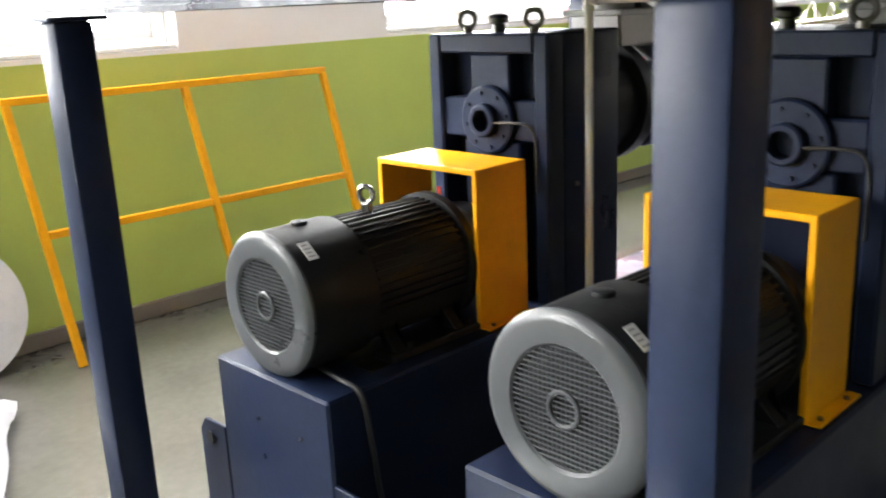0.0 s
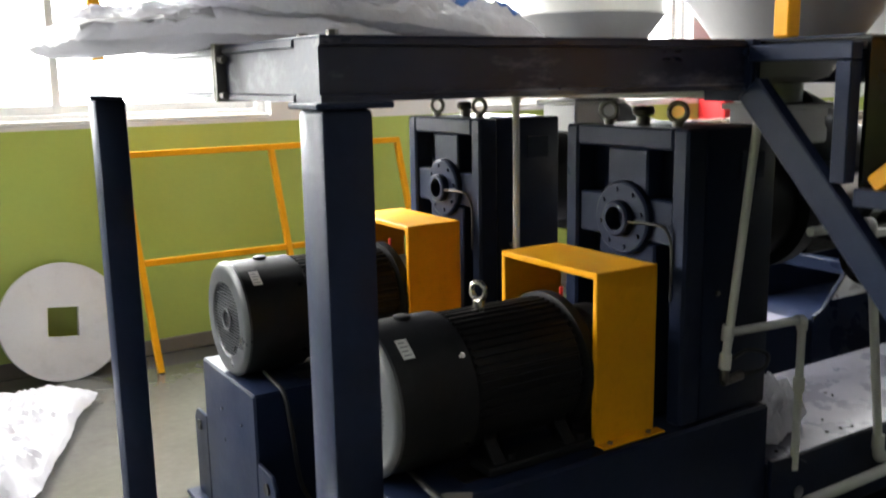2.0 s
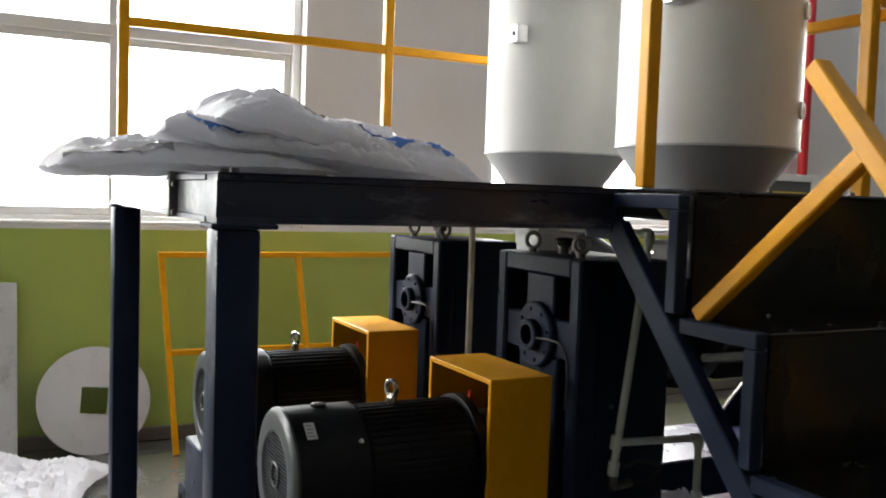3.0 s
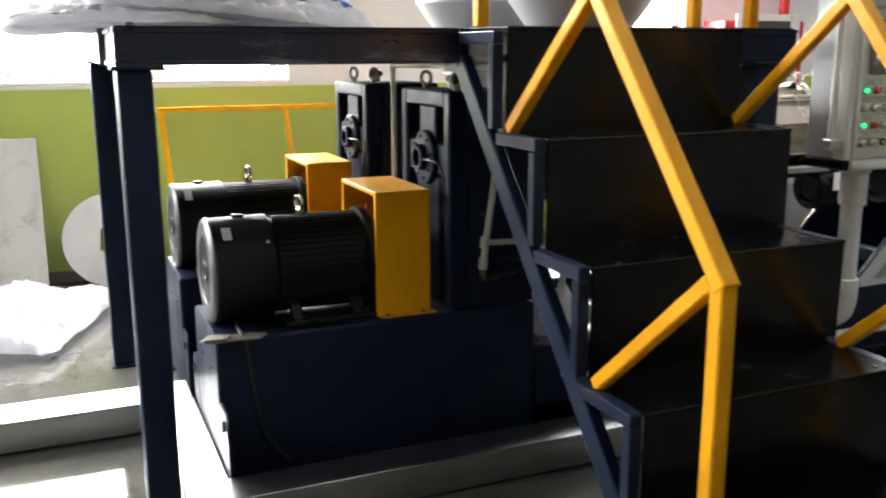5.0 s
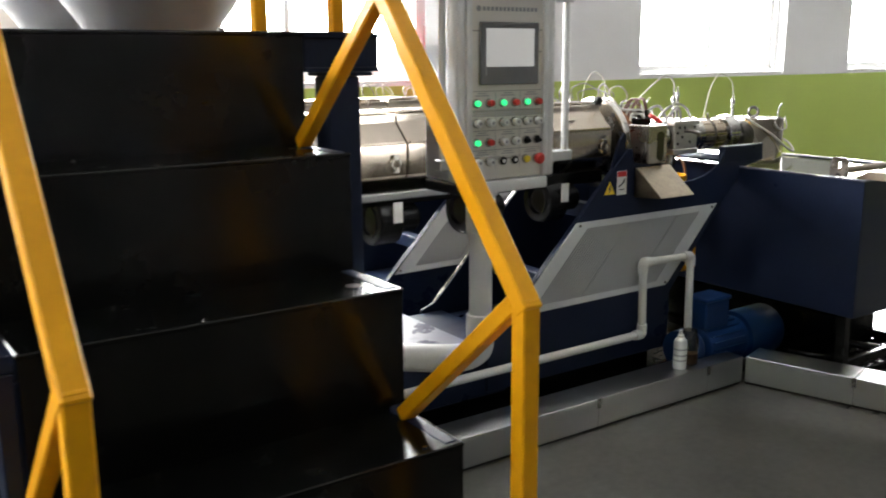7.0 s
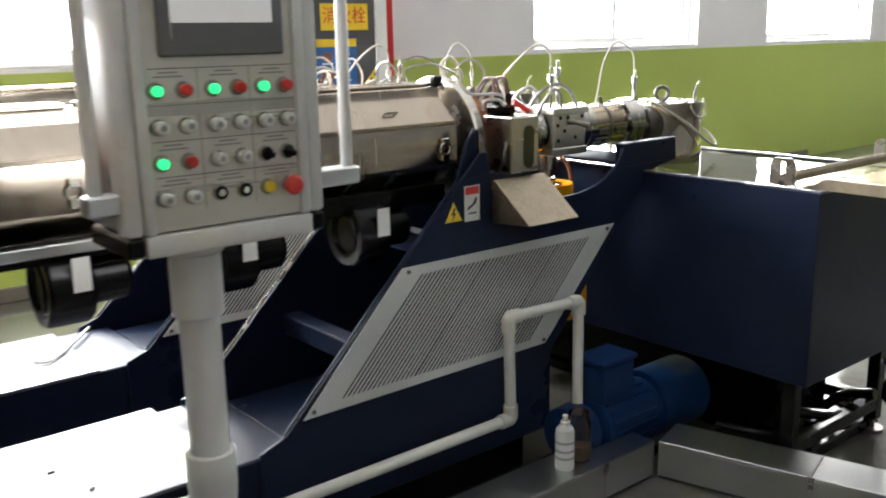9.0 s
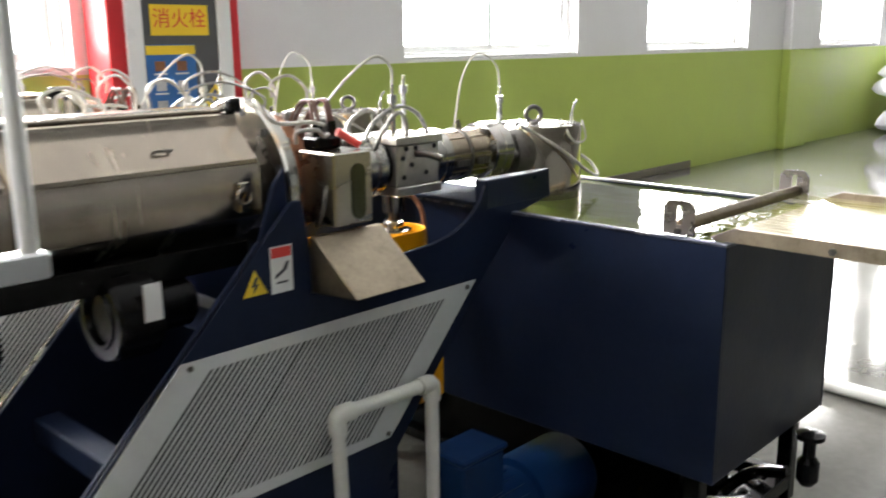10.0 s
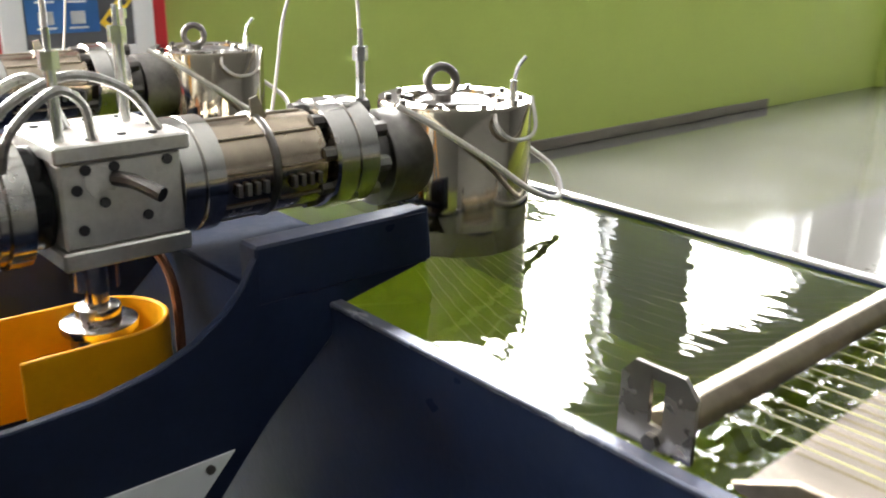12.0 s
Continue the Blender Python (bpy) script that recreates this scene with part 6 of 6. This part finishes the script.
post = part("poster", box(B(), (6.80, fy - 0.0185, 1.12), (7.14, fy - 0.0165, 1.56)), SIGN_BLUE, fire, "blue instruction poster with small pictures")
part("poster_heading", box(B(), (6.80, fy - 0.0195, 1.50), (7.14, fy - 0.0186, 1.555)), SIGN_YELLOW, post)
for i in range(2):
    for k in range(3):
        x, z = 6.855 + 0.15 * i, 1.40 - 0.12 * k
        part("poster_picture", box(B(), (x, fy - 0.0195, z), (x + 0.07, fy - 0.0186, z + 0.06)), random.choice((WHITE_LABEL, BOARD, COPPER)), post)
        part("poster_caption", box(B(), (x - 0.01, fy - 0.0195, z - 0.022), (x + 0.08, fy - 0.0186, z - 0.012)), WHITE_LABEL, post)
mm = pose(7.27, fy - 0.018, 1.26, 0, -48, 0)
part("warning_tape", box(B(), (-0.16, -0.001, -0.03), (0.16, 0.001, 0.03), m=mm), SIGN_YELLOW, fire, "yellow diagonal tape with dark marks")
for k in range(5):
    part("tape_mark", box(B(), (-0.13 + 0.055 * k, -0.0022, -0.015), (-0.10 + 0.055 * k, -0.0012, 0.015), m=mm), INK, fire)

part("riser_pipe", cyl(B(), (7.40, 4.62, 1.9005), (7.40, 4.62, HALL_H - 0.01), 0.045, seg=20), RED, fire, "red riser pipe")
fire.location.x -= 0.125

hook = thing("hook_rod", (4.1, 2.2, 0.42), "thin bent white steel rod lying on the deck", "rod")
part("rod", sweep(B(), [(4.33, 2.50, 0.426), (4.12, 2.22, 0.426), (4.06, 2.20, 0.426), (4.04, 2.24, 0.426)], 0.006, 8, 4), PVC, hook)

# ---- things leaning on the wall ----
spare = thing("spare_railing", (2.5, 4.45, 0), "yellow square-tube railing section leaning against the green wall", "railing")


def lean(x, z):
    return (x + 0.06 * (1 - z / 1.235), 4.33 + 0.29 * z / 1.235, z)


for x in (1.585, 2.492, 3.395):
    part("upright", bar(B(), lean(x, 0.002), lean(x, 1.215), 0.036, 0.036, 0.003, up=(0, 1, 0)), YELLOW, spare)
for z, a, b in ((1.232, 1.567, 3.413), (0.62, 1.604, 2.473), (0.62, 2.511, 3.376)):
    part("rail", bar(B(), lean(a, z), lean(b, z), 0.036, 0.036, 0.003), YELLOW, spare)
disc = thing("round_disc", (1.19, 4.6, 0), "white round disc with a square hole leaning on the wall", "disc")
n = 64
outer = [(0.335 * math.cos(2 * math.pi * k / n), 0.335 * math.sin(2 * math.pi * k / n)) for k in range(n)]
bm = B()
sq = 0.082
rows = []
for k in range(n):
    a = 2 * math.pi * k / n
    cx, sx = math.cos(a), math.sin(a)
    s = sq / max(abs(cx), abs(sx))
    ci, si = math.cos(a) * s, math.sin(a) * s
    rows.append([bm.verts.new(p) for p in ((0.335 * cx, 0, 0.335 * sx), (0.335 * cx, 0.05, 0.335 * sx), (ci, 0.05, si), (ci, 0, si))])
for k in range(n):
    for j in range(4):
        bm.faces.new((rows[k][j], rows[(k + 1) % n][j], rows[(k + 1) % n][(j + 1) % 4], rows[k][(j + 1) % 4]))
bm.transform(pose(1.19, 4.575, 0.326, 14 * -1, 6, 0))
part("plate", bm, DISC_WHITE, disc)
board = thing("wall_board", (0.35, 4.5, 0), "dirty grey-white board leaning against the wall", "board")
part("sheet", box(B(), (-0.45, -0.012, 0), (0.42, 0.012, 1.09), 0.003, m=pose(0.33, 4.40, 0.003, -14.5, 0, 0)), BOARD, board)


# ---- sacks ----
def sack_mesh(lx, ly, h, seed, sag=0.0, wrinkle=1.0, n=60):
    bm = B()
    off = Vector((seed * 7.3, seed * 3.1, seed))
    top, bot = [], []
    for j in range(n + 1):
        for i in range(n + 1):
            u, v = 2 * i / n - 1, 2 * j / n - 1
            e = max(0.0, (1 - abs(u) ** 6)) ** 0.5 * max(0.0, (1 - abs(v) ** 4)) ** 0.5
            pinch = 1 - 0.10 * abs(u) ** 4 * (1 - abs(v))
            x, y = u * lx / 2 * (1 + 0.04 * noise.noise(Vector((v * 2, 1, 0)) + off)), v * ly / 2 * pinch * (1 + 0.06 * noise.noise(Vector((u * 2, 4, 0)) + off))
            wv = wrinkle * (0.028 * noise.noise(Vector((u * 2.3, v * 2.0, 0)) + off) + 0.016 * abs(noise.noise(Vector((u * 5, v * 3.2, 2)) + off)) + 0.020 * (0.4 - abs(noise.noise(Vector((u * 9 + v * 4, v * 6 - u * 2, 5)) + off))) + 0.012 * (0.4 - abs(noise.noise(Vector((u * 19, v * 15 + u * 6, 9)) + off))))
            droop = -sag * max(0.0, -u) ** 2
            top.append(bm.verts.new((x, y, h * e * 0.65 + wv * (0.35 + e) + droop)))
            edge = i in (0, n) or j in (0, n)
            bot.append(top[-1] if edge else bm.verts.new((x, y, -h * e * 0.35 + 0.3 * wv + droop)))
    for j in range(n):
        for i in range(n):
            a, b, c, d = j * (n + 1) + i, j * (n + 1) + i + 1, (j + 1) * (n + 1) + i + 1, (j + 1) * (n + 1) + i
            bm.faces.new((top[a], top[b], top[c], top[d]))
            q = [bot[d], bot[c], bot[b], bot[a]]
            if len(set(q)) == 4 and not all(x in top for x in q):
                bm.faces.new(q)
    return bm


def sack(label, lx, ly, h, m, seed, sag=0.0, wrinkle=1.0, prints=()):
    s = thing("plastic_sack", m.translation, label, "sack", "white material sacks")
    bm = sack_mesh(lx, ly, h, seed, sag, wrinkle)
    surface = {}
    for k, (x, y, w2, h2, mat) in enumerate(prints):
        pb = B()
        nn = 10
        def height(px, py):
            best, z = 9, 0
            for v in bm.verts:
                d = (v.co.x - px) ** 2 + (v.co.y - py) ** 2
                if d < best - 1e-9 or (abs(d - best) < 1e-9 and v.co.z > z):
                    best, z = d, v.co.z
            return z
        vs = [[pb.verts.new((x + w2 * (i / nn - 0.5), y + h2 * (j / 3 - 0.5), 0)) for i in range(nn + 1)] for j in range(4)]
        for row in vs:
            for v in row:
                v.co.z = max(height(v.co.x, v.co.y), 0) + 0.006
        for j in range(3):
            for i in range(nn):
                pb.faces.new((vs[j][i], vs[j][i + 1], vs[j + 1][i + 1], vs[j + 1][i]))
        pb.transform(m)
        surface[k] = (pb, mat)
    bm.transform(m)
    part("cover", bm, SACK, s)
    for pb, mat in surface.values():
        part("print", pb, mat, s, "faded printed mark")
    return s


sack("white plastic material sack lying on the platform, overhanging its edge", 0.84, 0.52, 0.09, pose(1.15, 1.56, PTOP + 0.026, 0, 0, 3), 1, 0.02, 1.0, [(-0.25, -0.22, 0.30, 0.03, INK_GREY)])
sack("white plastic material sack lying on other sacks", 0.80, 0.52, 0.10, pose(1.44, 1.57, PTOP + 0.075, 2, 6, -4), 2, 0.0, 1.2, [(-0.2, -0.2, 0.25, 0.03, INK_BLUE)])
sack("white plastic material sack with blue print on top of the pile", 0.96, 0.54, 0.12, pose(1.665, 1.62, PTOP + 0.105, 8, 11, 3), 3, 0.0, 1.3, [(0.08, -0.12, 0.26, 0.045, INK_BLUE), (-0.2, -0.08, 0.20, 0.03, INK_GREY), (-0.18, 0.02, 0.22, 0.03, INK_GREY), (0.30, -0.16, 0.12, 0.02, INK_BLUE)])
sack("crumpled white sack standing on the floor", 0.95, 0.62, 0.34, pose(0.06, 2.62, 0.13, 0, 6, 75), 5, 0.0, 2.4, [(0.0, 0.1, 0.16, 0.03, INK_GREY)])
sack("flattened white plastic sheet on the floor", 1.25, 0.80, 0.12, pose(0.62, 3.62, 0.05, 0, 0, 68), 6, 0.0, 1.9)
for k, (x, y, z, r) in enumerate(((19.8, 4.1, 0.15, 10), (20.0, 3.4, 0.15, -20), (19.9, 3.8, 0.42, 40), (21.4, 4.0, 0.15, 5), (21.2, 3.9, 0.42, 80), (20.7, 4.0, 0.68, 15), (21.2, 3.9, 0.92, -10), (19.9, 4.2, 0.68, 30), (20.3, 4.1, 0.93, 70), (20.6, 4.2, 1.18, 10), (21.3, 4.1, 1.18, 40))):
    sack("white material sack in a pile by the wall", 0.95, 0.7, 0.30, pose(x, y, z, 0, 0, r), 20 + k, 0.0, 1.4)

scrap = thing("cardboard_scrap", (1.40, 1.02, 0.613), "torn grey cardboard scrap lying on the base corner", "cardboard")
part("sheet", prism(B(), [(1.285, 0.985), (1.33, 0.955), (1.42, 0.962), (1.50, 0.95), (1.535, 1.0), (1.48, 1.035), (1.40, 1.03), (1.33, 1.05)], "z", 0.613, 0.619, 0.0), CARDBOARD, scrap)
part("flap", prism(B(), [(1.30, 0.965), (1.38, 0.958), (1.40, 1.01), (1.32, 1.03)], "z", 0.6195, 0.628, 0.0), CARDBOARD, scrap)
rag = thing("plastic_wrap", (2.84, 1.18, 0.42), "crumpled clear-white plastic wrap lying on the deck", "plastic wrap")
part("film", (lambda q: (q.transform(pose(2.86, 1.2, 0.45, 0, 0, 20)), q)[1])(sack_mesh(0.30, 0.26, 0.12, 31, 0, 2.0)), SACK, rag)

random.seed(23)
chips = B()
for k in range(34):
    x, y = random.uniform(2.72, 3.9), random.uniform(1.0, 1.30) + LINE * (k % 2)
    box(chips, (-0.006, -0.004, 0), (0.006, 0.004, 0.005), 0.001, m=pose(x, y, 0.4182, 0, 0, random.uniform(0, 180)))
single("plastic_chips", chips, BLACK_RUBBER, "small dark plastic chips scattered on the deck plates", "chips", kind="stuff")
